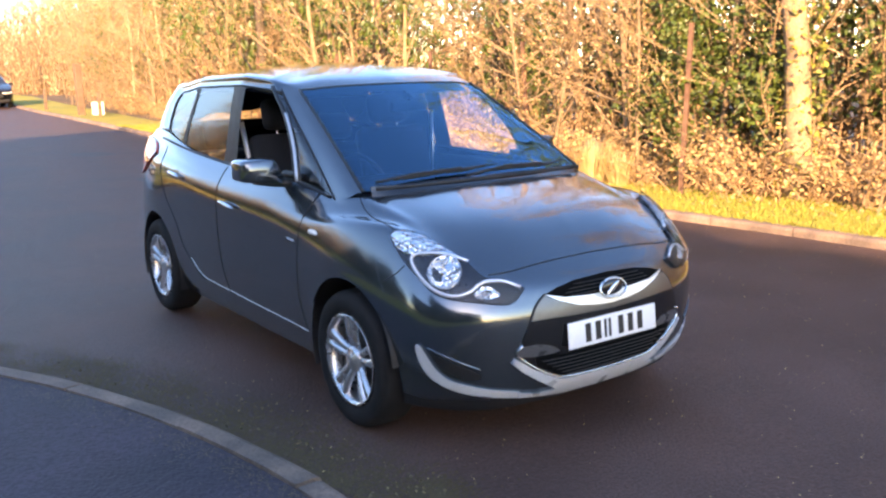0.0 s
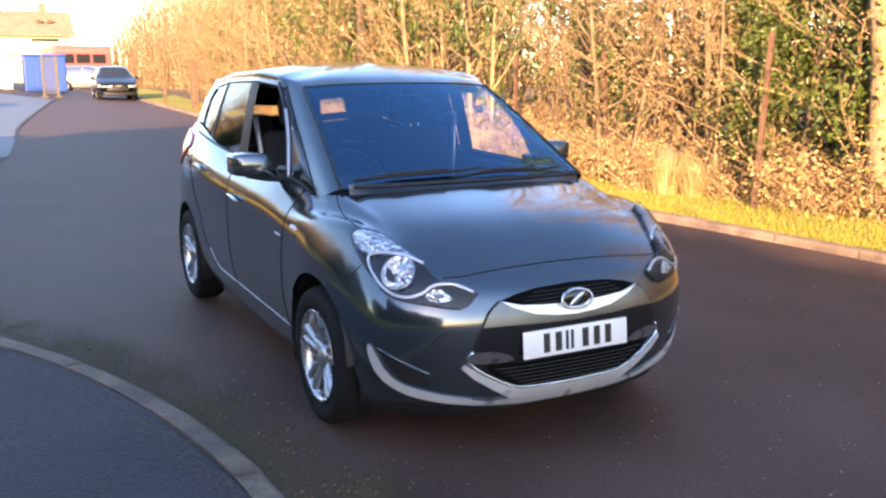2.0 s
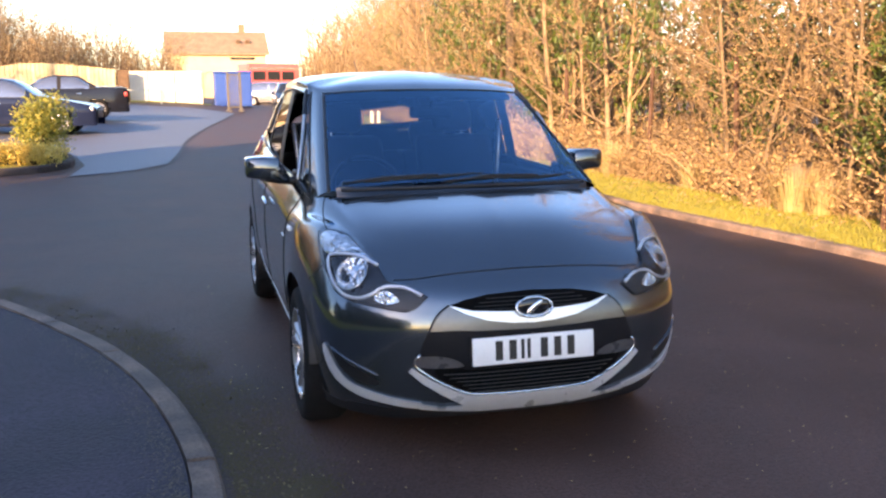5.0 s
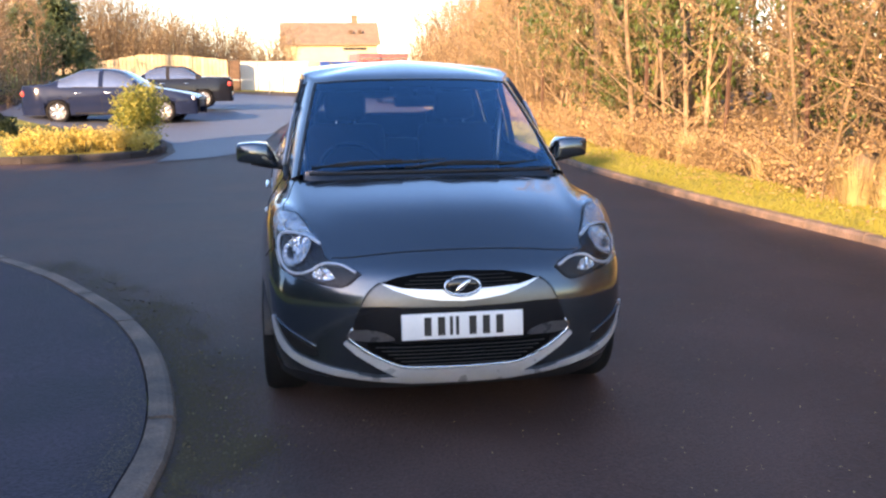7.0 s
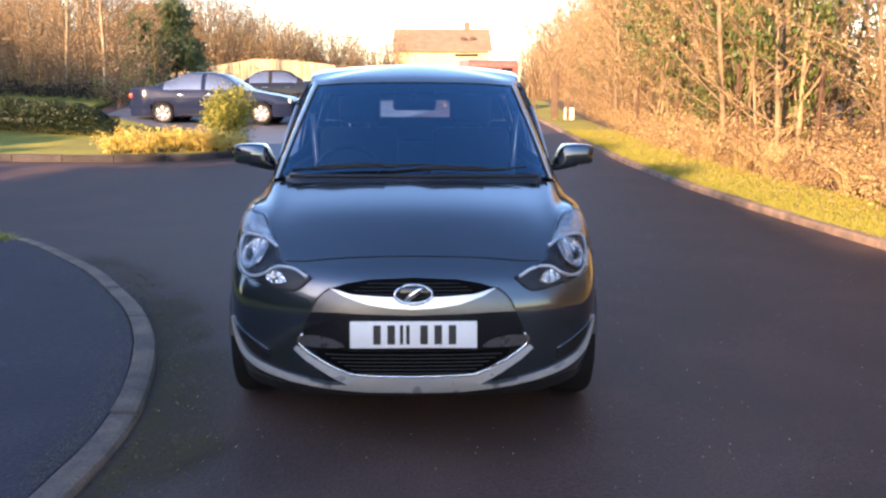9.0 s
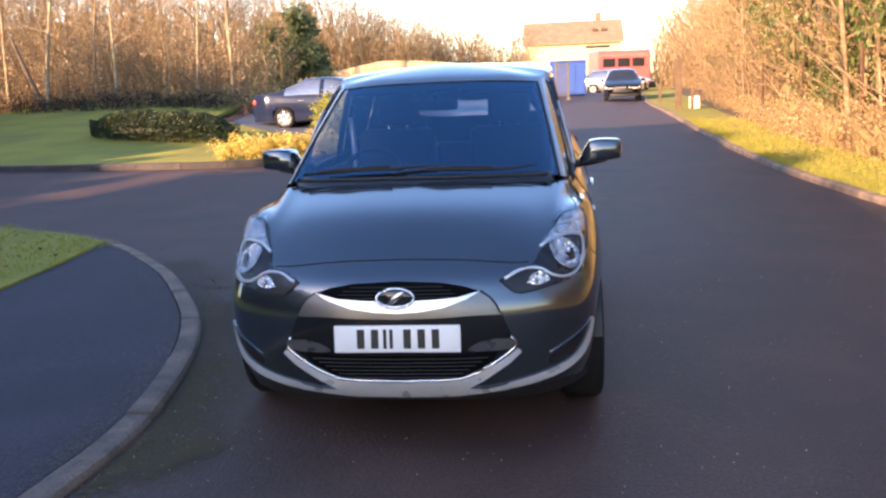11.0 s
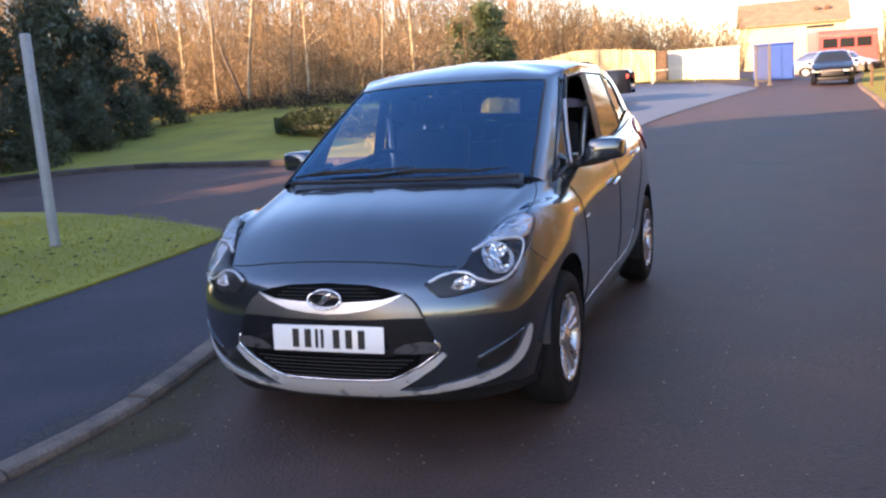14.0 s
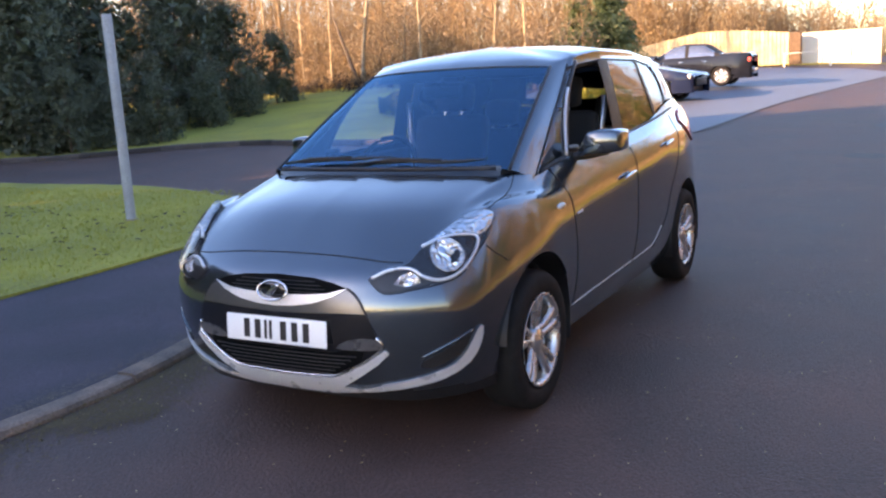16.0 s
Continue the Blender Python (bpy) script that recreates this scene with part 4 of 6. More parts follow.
    tube_part("mirror_foot", [(.715 * s, 1.50, 1.028), (.77 * s, 1.51, 1.024), (.83 * s, 1.525, 1.026), (.93 * s, 1.54, 1.036)], [.026, .022, .018, .008], M_BLACK, mirror, 10, "black mirror foot")
    bead("mirror_base", [(.728, 1.43, 1.05), (.735, 1.50, 1.055), (.74, 1.56, 1.06)], W, 0.02, M_BLACK, side=s, sides=6)
    # window seals
    for j0, i0, i1, r, mt in ((4, 0, 3, .005, M_GAP), (3, 0, 3, .008, M_BLACK), (5, 0, 3, .011, M_BLACK), (10, 0, 2.82, .006, M_BLACK)):
        pth = [top[int(i)][int(j0 * NG)] for i in range(int(i0 * MG), int(i1 * MG) + 1)]
        tube_part("window_seal", [Vector((p.x * s, p.y, p.z)) for p in pth], r, mt, car, 8)
    pth = [top[int(2.82 * MG) + 1][j] for j in range(4 * NG, 10 * NG + 1)]
    tube_part("window_seal", [Vector((p.x * s, p.y, p.z)) for p in pth], .005, M_BLACK, car, 8)
    # pale guide channel between quarter glass and door window
    pth = [top[i][5 * NG] for i in range(0, int(2.2 * MG))]
    tube_part("guide_channel", [Vector((p.x * s + .004 * s, p.y - .028, p.z)) for p in pth], .009, M_SILVER, car, 6, "pale window guide")
pth = [top[0][j] for j in range(0, 3 * NG - 1)]
tube_part("screen_seal", [Vector((-p.x, p.y, p.z + .004)) for p in pth[::-1]] + [Vector((p.x, p.y, p.z + .004)) for p in pth[1:]], .009, M_BLACK, car, 8)
pth = [top[3 * MG][j] for j in range(0, 3 * NG + 1)]
tube_part("screen_seal", [Vector((-p.x, p.y, p.z)) for p in pth[::-1]] + [Vector((p.x, p.y, p.z)) for p in pth[1:]], .005, M_BLACK, car, 8)
# cowl and wipers
def across(row, x):
    """The point of a half row at the distance x from the middle."""
    for p, q in zip(row, row[1:]):
        if p.x <= x <= q.x:
            return p.lerp(q, (x - p.x) / max(1e-6, q.x - p.x))
    return row[-1].copy()


cowl_v, cowl_f = [], []
for k in range(-20, 21):
    x = .635 * abs(k) / 20
    a, b = across(body[-1][:5 * NB], x), across(top[0][:4 * NG], x)
    for f, lift in ((-.12, .002), (0, .0045), (.5, .001), (1, .004), (1.25, .010)):
        q = a + (b - a) * f
        cowl_v.append((math.copysign(q.x, k), q.y, q.z + lift))
for k in range(40):
    for e in range(4):
        m = k * 5 + e
        cowl_f.append((m, m + 5, m + 6, m + 1))
mesh_object("cowl", cowl_v, cowl_f, M_GLOSSBLACK, car, True, "black plastic scuttle")
for pts in ([(-.60, .91, 1.1), (-.40, .885, 1.1), (-.15, .865, 1.1), (.08, .875, 1.1)], [(-.14, .83, 1.1), (.10, .845, 1.1), (.35, .862, 1.1), (.56, .92, 1.1)]):
    w = bead("wiper", pts, DOWN, 0.009, M_BLACK, 0.020, label="black wiper blade", taper=True)
    tube_part("wiper_arm", [on_skin(pts[0], DOWN, .012), on_skin(pts[1], DOWN, .034), on_skin(pts[2], DOWN, .03)], .007, M_BLACK, w, 6)
# aerial on the roof
tube_part("aerial", [(0, 3.55, 1.56), (0, 3.68, 1.66), (0, 3.78, 1.73)], [.008, .004, .0025], M_BLACK, car, 6)

# ---- cabin ----
def seat(x, y, back_h=0.62, width=0.50, head=True):
    e = new("seat")
    e.parent = car
    part("cushion", box_mesh((x, y, .58), (width, .50, .16), .05), M_CABIN, e)
    part("backrest", box_mesh((0, 0, back_h / 2), (width, .13, back_h), .05, pose(x, y + .26, .62, -17, 0, 0)), M_CABIN, e)
    if not head:
        return
    part("headrest", box_mesh((0, 0, back_h + .12), (.27, .10, .19), .045, pose(x, y + .26, .62, -17, 0, 0)), M_CABIN, e)
    for d in (-.06, .06):
        part("headrest_post", box_mesh((d, 0, back_h + .02), (.012, .012, .12), .003, pose(x, y + .26, .62, -17, 0, 0)), M_CHROME, e)


seat(-.36, 1.88)
seat(.36, 1.88)
for x in (-.42, 0, .42):
    seat(x, 2.75, .47, .44, x != 0)
dash = part("dashboard", box_mesh((0, 1.16, .90), (1.32, .44, .16), .06), M_DASH, car, "black dashboard")
part("instrument_hood", box_mesh((-.37, 1.24, 1.0), (.36, .22, .08), .035), M_DASH, dash)
part("centre_console", box_mesh((0, 1.36, .72), (.26, .30, .40), .04), M_DASH, dash)
wheel_m = Matrix.Translation((-.37, 1.50, .97)) @ Matrix.Rotation(radians(62), 4, "X")
steer = tube_part("steering_wheel", [wheel_m @ Vector((.185 * math.cos(a), .185 * math.sin(a), 0)) for a in [2 * math.pi * k / 32 for k in range(33)]], .014, M_DASH, car, 8, "black steering wheel")
for a in (200, 340, 270):
    tube_part("spoke", [wheel_m @ Vector((0, 0, -.02)), wheel_m @ Vector((.18 * math.cos(radians(a)), .18 * math.sin(radians(a)), 0))], .014, M_DASH, steer, 6)
bm = bmesh.new()
bmesh.ops.create_uvsphere(bm, u_segments=16, v_segments=8, radius=1, matrix=wheel_m @ Matrix.Diagonal((.075, .06, .03, 1)))
part("boss", bm, M_DASH, steer)
rv = part("rear_view_mirror", box_mesh((0, 1.53, 1.375), (.24, .035, .07), .02), M_DASH, car, "black interior mirror")
tube_part("mirror_stalk", [(0, 1.53, 1.40), (0, 1.50, 1.425)], .012, M_DASH, rv, 6)
for s in (1, -1):
    part("sun_visor", box_mesh((0, 0, 0), (.42, .02, .14), .01, pose(.33 * s, 1.80, 1.47, -62, 0, 0)), M_CABIN_PALE, car)
    tube_part("seat_belt", [(.66 * s, 2.28, 1.30), (.64 * s, 2.25, 1.10), (.62 * s, 2.24, .80), (.60 * s, 2.22, .55)], .018, M_SILVER, car, 4, "pale seat belt")
    part("door_card", box_mesh((.70 * s, 2.0, .72), (.05, 1.9, .60), .02), M_CABIN, car)
lining = [[Vector((q.x * .93, 2.6 + (q.y - 2.6) * .93, q.z - .04)) for q in r] for r in top]
grid_part("headliner", lining, top_n, lambda i, j: top_zone(i, j) == "roof" and i >= 3 * MG, M_CABIN_PALE, car)
part("load_floor", box_mesh((0, 3.4, .70), (1.2, .7, .05), .02), M_CABIN, car)
part("parcel_shelf", box_mesh((0, 3.5, 1.02), (1.2, .5, .03), .01), M_CABIN, car)

# ---- parked cars and the far end of the road ----
M_NAVY = material("dark_blue_paint", (0.012, 0.019, 0.046), 0.13, 0.0, 0.06, 2.0, 900, 0.0, rough_vary=0.02, spec=0.25, coat=0.15)
M_DARKGREY = material("dark_slate_paint", (0.012, 0.014, 0.02), 0.13, 0.0, 0.06, 2.0, 900, 0.0, rough_vary=0.02, spec=0.25, coat=0.2)
M_WHITE = car_paint("white_paint", (0.75, 0.75, 0.74), (0.7, 0.7, 0.7))
M_RED = material("red_paint", (0.72, 0.14, 0.13), 0.4, 0.0, 0.1, 2.0, 60, 0.0, coat=0.4)
M_SOFTTOP = material("black_canvas", (0.015, 0.015, 0.017), 0.9, vary=0.3, scale=8, fine=200, bump=0.3)
M_TINT = material("dark_car_window", (0.02, 0.025, 0.03), 0.08, vary=0.1, bump=0, coat=0.5)
M_CARPANE = material("bright_car_window", (0.42, 0.44, 0.45), 0.1, 0.85, 0.1, 2.0, 40, 0.0)
M_CREAM = material("cream_render", (0.70, 0.55, 0.31), 0.9, vary=0.12, scale=0.8, fine=20, bump=0.2)
M_ROOF = material("brown_roof_tiles", (0.31, 0.215, 0.135), 0.85, vary=0.3, scale=1.2, fine=12, bump=0.4)
M_WHITEWALL = material("white_painted_wall", (0.78, 0.72, 0.58), 0.85, vary=0.08, scale=1.0, fine=25, bump=0.2)
M_TIMBER = material("yellow_timber_fence", (0.72, 0.55, 0.31), 0.85, vary=0.2, scale=2, fine=40, bump=0.4, each=0.15)
M_BROWNPOST = material("brown_timber_post", (0.16, 0.10, 0.06), 0.9, vary=0.35, scale=5, fine=60, bump=0.5)
M_GALV = material("galvanised_steel", (0.38, 0.38, 0.37), 0.55, 0.6, 0.2, 6, 80, 0.1)
M_RUST = material("rusty_iron", (0.17, 0.095, 0.06), 0.85, 0.2, 0.4, 8, 70, 0.4, second=(0.10, 0.05, 0.03))
M_GATE = material("weathered_gate_steel", (0.17, 0.155, 0.12), 0.7, 0.2, 0.3, 6, 80, 0.2)
M_BLUE = material("blue_plastic", (0.014, 0.07, 0.30), 0.45, vary=0.12, scale=2, fine=60, bump=0.1)
M_POLE = material("grey_painted_pole", (0.33, 0.35, 0.36), 0.6, 0.1, 0.2, 5, 60, 0.15)
M_BRICK = material("plain_brick", (0.30, 0.16, 0.10), 0.9, vary=0.25, scale=2, fine=30, bump=0.4)


def parked_car(label, place, turn, paint, L=4.6, W=1.8, tops=(), cabin=(.25, .80), roof_mat=None, front_clear=0.0):
    """A whole car with its nose to -y: tops gives (share of the length, height of the upper line)."""
    c = thing("parked_car", place, turn, label=label, category="car", group="parked cars")
    def upper(f):
        for (a, za), (b, zb) in zip(tops, tops[1:]):
            if f <= b:
                t = (f - a) / (b - a)
                return za + (zb - za) * t
        return tops[-1][1]
    fs = [0, .015, .05, .10, .17, .24, .30, .36, .42, .50, .58, .66, .72, .78, .84, .90, .95, .985, 1.0]
    lv = [[] for _ in range(6)]
    for f in fs:
        z = upper(f)
        end = min(f, 1 - f)
        w = W / 2 * (0.80 + 0.20 * min(1.0, end / .10) ** .5)
        belt = min(z - .02, .90 + .06 * f)
        inside = min(1.0, max(0.0, (z - .98) / .35))
        wr = w * (.86 - .18 * inside)
        y = L * f
        for k, (x, q) in enumerate(((w * .93, .22), (w * .99, .42), (w, .62), (w * .955, belt), (wr, z - .02 - .03 * inside), (0, z + .015))):
            lv[k].append((x, y, q))
    g = loft(lv, 3, 3)
    ns = grid_normals(g)
    ns = [[-n for n in r] if ns[6][20].x < 0 else r for r in ns]
    def pane(i, j):
        f, k = g[i][j].y / L, i / 3
        if 3 <= k < 3.95 and cabin[0] + .045 < f < cabin[1] - .03 and upper(f) > 1.16 and not .525 < f < .55:
            return True
        return k >= 4 and (cabin[0] < f < cabin[0] + .15 or cabin[1] - .13 < f < cabin[1]) and 1.02 < upper(f + .01) < 1.36
    hub = [(L * .19, .315), (L * .79, .315)]
    def arch(i, j):
        p = (g[i][j] + g[i + 1][j + 1]) / 2
        return i < 9 and any(math.hypot(p.y - a, p.z - b) < .35 for a, b in hub)
    def soft(i, j):
        return roof_mat is not None and i >= 9 and cabin[0] + .14 < g[i][j].y / L < cabin[1]
    grid_part("body", g, ns, lambda i, j: not pane(i, j) and not arch(i, j) and not soft(i, j), paint, c)
    if roof_mat:
        grid_part("soft_top", g, ns, lambda i, j: soft(i, j) and not (pane(i, j) and i < 12), roof_mat, c, "black canvas roof")
    for s in (1, -1):
        grid_part("side_window", g, ns, lambda i, j: pane(i, j) and i < 12, M_CARPANE, c, both=s)
    grid_part("windscreen", g, ns, lambda i, j: pane(i, j) and i >= 12 and not soft(i, j) and g[i][j].y < L / 2, M_TINT, c)
    if roof_mat is None:
        grid_part("rear_screen", g, ns, lambda i, j: pane(i, j) and i >= 12 and g[i][j].y >= L / 2, M_TINT, c)
    part("underbody", box_mesh((0, L / 2, .30), (W * .8, L * .92, .16), .03), M_BLACK, c)
    for s in (1, -1):
        for a, b in hub:
            w = new("wheel")
            w.parent = c
            w.matrix_basis = Matrix.Translation((W / 2 * s * .985, a, b)) @ Matrix.Diagonal((s, 1, 1, 1))
            v, f = lathe([(-.2, .2), (-.2, .29), (-.15, .315), (-.04, .312), (0, .285), (-.004, .22), (-.02, .215)], 28)
            mesh_object("tyre", v, f, M_TYRE, w)
            bm = bmesh.new()
            for k in range(6):
                add_box(bm, (-.02, 0, .11), (.02, .05, .20), .008, Matrix.Rotation(2 * math.pi * k / 6, 4, "X"), 1)
            part("spoke", bm, M_ALLOY, w)
            v, f = lathe([(-.10, .0), (-.09, .19), (-.01, .215)], 24)
            mesh_object("rim", v, f, M_SILVER, w)
        part("tail_lamp", box_mesh((W * .36 * s, L * .985, .78), (.34, .10, .14), .03), M_REDLENS, c, "red tail lamp")
        part("headlamp", box_mesh((W * .35 * s, L * .022, .64), (.36, .12, .13), .04), M_REFLECT, c, "bright headlamp")
        part("door_mirror", box_mesh((W * .54 * s, L * .32, .98), (.18, .09, .12), .03), paint, c)
    for s in (1, -1):
        for f in (.345, .535, .72):
            tube_part("door_gap", [(W / 2 * s * .985, L * f, .36), (W / 2 * s * .998, L * f, .50), (W / 2 * s, L * (f + .004), .64), (W / 2 * s * .962, L * (f + .012), .90)], .007, M_GAP, c, 5)
        tube_part("belt_trim", [(W / 2 * s * .958, L * (cabin[0] + .05 + .05 * k), .905 + .06 * (cabin[0] + .05 + .05 * k)) for k in range(int((cabin[1] - cabin[0] - .06) / .05))], .011, M_BLACK, c, 5)
        tube_part("sill_line", [(W / 2 * s * .975, L * .29, .27), (W / 2 * s * .978, L * .5, .265), (W / 2 * s * .975, L * .69, .27)], .02, M_BLACK, c, 6)
        for f in (.50, .67):
            part("door_handle", box_mesh((W / 2 * s * .985, L * f, .80), (.03, .17, .025), .008), M_CHROME, c)
    part("front_grille", box_mesh((0, L * .004, .50), (.9, .05, .20), .02), M_BLACK, c)
    part("rear_bumper", box_mesh((0, L * .99, .42), (W * .78, .10, .22), .04), paint, c)
    return c


SALOON = ((0, .66), (.02, .74), (.08, .80), (.27, .95), (.29, .97), (.43, 1.36), (.52, 1.43), (.66, 1.40), (.84, 1.08), (.86, 1.06), (.98, 1.02), (1, .90))
SOFT = ((0, .64), (.02, .72), (.08, .80), (.28, .94), (.30, .96), (.43, 1.30), (.50, 1.36), (.66, 1.33), (.76, 1.05), (.78, 1.03), (.98, 1.00), (1, .90))
HATCH = ((0, .66), (.02, .76), (.08, .84), (.22, 1.0), (.24, 1.02), (.38, 1.44), (.50, 1.50), (.80, 1.46), (.96, 1.10), (.98, 1.02), (1, .90))


def at_ground(x, y, dz=0.0):
    return (x, y, ground_z(x, y) + dz)


# nose towards +x: turned by 90 degrees about its front
parked_car("dark blue four-door saloon parked beside the lawn", at_ground(-3.35, 22.2, .01), 86, M_NAVY, 4.55, 1.82, SALOON)
parked_car("dark slate convertible with a black canvas roof", at_ground(-7.2, 27.4, -.06), -88, M_DARKGREY, 4.3, 1.77, SOFT, (.26, .78), M_SOFTTOP)
parked_car("dark hatchback waiting on the far road", at_ground(3.75, 39.0, .01), -3, M_DARKGREY, 4.1, 1.74, HATCH, (.21, .97))
parked_car("white hatchback by the red bus", at_ground(6.3, 55, .01), 78, M_WHITE, 4.0, 1.7, HATCH, (.21, .97))
parked_car("white car parked behind the other white car", at_ground(7.3, 61, .01), 64, M_WHITE, 4.2, 1.75, HATCH, (.21, .97))


def slab(name, centre, size, mat, parent, label="", bevel=0.01):
    return part(name, box_mesh(centre, size, bevel), mat, parent, label, smooth=False)


def bus():
    b = thing("red_bus", at_ground(4.5, 77.0), 18, label="red single-deck bus in the far yard", category="bus")
    slab("body", (2.3, 1.2, 1.85), (4.9, 2.4, 3.1), M_RED, b, bevel=.12)
    for k in range(3):
        slab("window", (.9 + 1.35 * k, -.01, 2.35), (1.15, .06, .75), M_TINT, b)
    slab("pale_band", (2.3, -.012, 2.95), (4.5, .05, .26), M_WHITE, b)
    for x in (1.0, 3.6):
        v, f = lathe([(-.1, .0), (-.1, .45), (.12, .45), (.12, 0)], 20, "x")
        mesh_object("wheel", [(x + y, .0 + a, .45 + z) for a, y, z in v], f, M_TYRE, b)


bus()


def gable_house(label, x0, x1, y0, depth, base, eaves, ridge, wall_mat, roof_mat, along="x", windows=3):
    h = thing("house", (0, 0, 0), label=label, category="house", group="far houses")
    xm, ym = (x0 + x1) / 2, y0 + depth / 2
    slab("wall", (xm, ym, (base + eaves) / 2), (x1 - x0, depth, eaves - base), wall_mat, h, bevel=.02)
    bm = bmesh.new()
    o = .35
    if along == "x":
        sec = [(y0 - o, eaves - .1), (ym, ridge), (y0 + depth + o, eaves - .1), (y0 + depth + o, eaves - .3), (ym, ridge - .22), (y0 - o, eaves - .3)]
        a, b = [[bm.verts.new((x, y, z)) for y, z in sec] for x in (x0 - o, x1 + o)]
    else:
        sec = [(x0 - o, eaves - .1), (xm, ridge), (x1 + o, eaves - .1), (x1 + o, eaves - .3), (xm, ridge - .22), (x0 - o, eaves - .3)]
        a, b = [[bm.verts.new((x, y, z)) for x, z in sec] for y in (y0 - o, y0 + depth + o)]
    for i in range(6):
        bm.faces.new((a[i], a[(i + 1) % 6], b[(i + 1) % 6], b[i]))
    bm.faces.new(a[::-1])
    bm.faces.new(b)
    bmesh.ops.recalc_face_normals(bm, faces=bm.faces)
    roof = part("roof", bm, roof_mat, h, smooth=False)
    bm = bmesh.new()
    if along == "x":
        tri3 = [[(x, y, z) for y, z in ((y0, eaves), (y0 + depth, eaves), (ym, ridge - .25))] for x in (x0, x1)]
    else:
        tri3 = [[(x, y, z) for x, z in ((x0, eaves), (x1, eaves), (xm, ridge - .25))] for y in (y0, y0 + depth)]
    bm.free()
    for t in tri3:
        bm = bmesh.new()
        bm.faces.new([bm.verts.new(p) for p in t])
        part("gable", bm, wall_mat, h, smooth=False)
    slab("chimney", (xm + (x1 - x0) * .28, ym, ridge + .2), (.7, .6, 1.2), M_BRICK, roof)
    for k in range(windows):
        x = x0 + (x1 - x0) * (k + .7) / (windows + .4)
        w = slab("window", (x, y0 - .01, (eaves + base) / 2 + .9), (1.0, .08, .8), M_TINT, h)
        slab("window_frame", (x, y0 - .03, (eaves + base) / 2 + .36), (1.35, .12, .08), M_WHITEWALL, w)


gable_house("cream house with a long brown tiled roof", -2.4, 7.8, 97, 8, .8, 5.9, 8.3, M_CREAM, M_ROOF, "x", 0)
far_house = [o for o in bpy.data.objects if o.name == "house"][0]
slab("window", (5.3, 96.99, 5.25), (2.6, .08, .3), M_TINT, far_house)
slab("window", (.8, 96.99, 3.4), (1.1, .08, .9), M_CREAM, far_house)
for x in (5.0, 6.0):
    slab("roof_vent", (x, 98.6, 7.15), (.45, .5, .3), M_BROWNPOST, far_house)
gable_house("white gabled house behind the bare trees", -47, -39, 70, 9, .9, 5.2, 8.6, M_WHITEWALL, M_ROOF, "y", 2)
gable_house("pale gabled house behind the bare trees", -27.5, -21, 78, 9, .9, 5.6, 9.0, M_WHITEWALL, M_ROOF, "y", 2)

flat("yard_verge", [(-14, 43.4), (-7, 42.9), (-3.8, 43.2), (-1.0, 43.9), (.2, 44.5), (.2, 46.2), (-14, 46.2)], 0.03, M_SOIL, "strip of sunlit grass below the yard wall", "verge")
# boundary wall of white panels, timber fence beside it
wall = tagged(new("wall_yard"), "sunlit white boundary wall of long panels", "wall", kind="structure")
for k in range(3):
    x = -3.5 + 1.3 * k
    slab("panel", (x, 45.2, 1.75), (1.26, .12, 1.75), M_WHITEWALL, wall)
slab("coping", (-2.2, 45.2, 2.64), (4.0, .18, .05), M_WHITEWALL, wall)
fence = tagged(thing("timber_fence"), "tall yellow close-boarded timber fence", "fence")
rnd = random.Random(3)
for k in range(46):
    x = -4.5 - .19 * k
    top_z = 2.75 + .28 * math.sin(min(1.0, (k / 18)) * math.pi / 2) - .035 * max(0, k - 22)
    slab("board", (x, 45.3 - .02 * k, (top_z + .9) / 2), (.175, .025 + .004 * rnd.random(), top_z - .9), M_TIMBER, fence, bevel=.004)
slab("timber_column", (0, 0, 0), (.5, .5, 1.9), M_BROWNPOST, None, bevel=.04).location = (-3.95, 44.4, 1.75)
tagged(bpy.data.objects["timber_column"], "thick weathered brown timber gate column", "post")
cab = thing("toilet_cabin", (1.35, 46, ground_z(1.35, 46)), label="blue plastic portable cabin by the gate", category="cabin")
slab("shell", (0, 0, .85), (1.9, 1.4, 1.7), M_BLUE, cab, bevel=.06)
slab("roof", (0, 0, 1.75), (1.96, 1.46, .12), M_BLUE, cab, bevel=.04)
slab("door", (0, -.71, .85), (.8, .03, 1.5), M_BLUE, cab)

gate = thing("steel_gate", (.72, 38, ground_z(.72, 38)), 12, label="open galvanised steel gate leaf on feet", category="gate")
for x in (0, .55):
    slab("post", (x, 0, .85), (.09, .09, 1.75), M_GATE, gate)
    slab("foot", (x, 0, .03), (.12, .7, .06), M_GATE, gate)
for k in range(5):
    slab("infill_bar", (.1 + .09 * k, 0, .9), (.03, .03, 1.5), M_GATE, gate)
for z in (.2, 1.6):
    slab("rail", (.275, 0, z), (.5, .05, .05), M_GATE, gate)
barrier = thing("low_barrier", (-2.0, 42.5, ground_z(-2, 42.5)), label="low white tubular barrier", category="barrier")
for x in (-2.2, -.2, 1.7):
    slab("post", (x, 0, .35), (.07, .07, .7), M_WHITEWALL, barrier)
slab("rail", (-.25, 0, .68), (4.0, .05, .05), M_WHITEWALL, barrier)


def street_lamp(x, y, h):
    s = thing("street_lamp", at_ground(x, y), label="tall pale street lamp with a curved arm", category="street lamp", group="street lamps")
    tube_part("column", [(0, 0, 0), (0, 0, h * .5), (0, 0, h * .93), (.25, 0, h * .985), (.9, 0, h)], [.09, .075, .06, .05, .04], M_GALV, s, 8)
    part("lantern", box_mesh((1.15, 0, h - .02), (.6, .22, .14), .05), M_GALV, s)


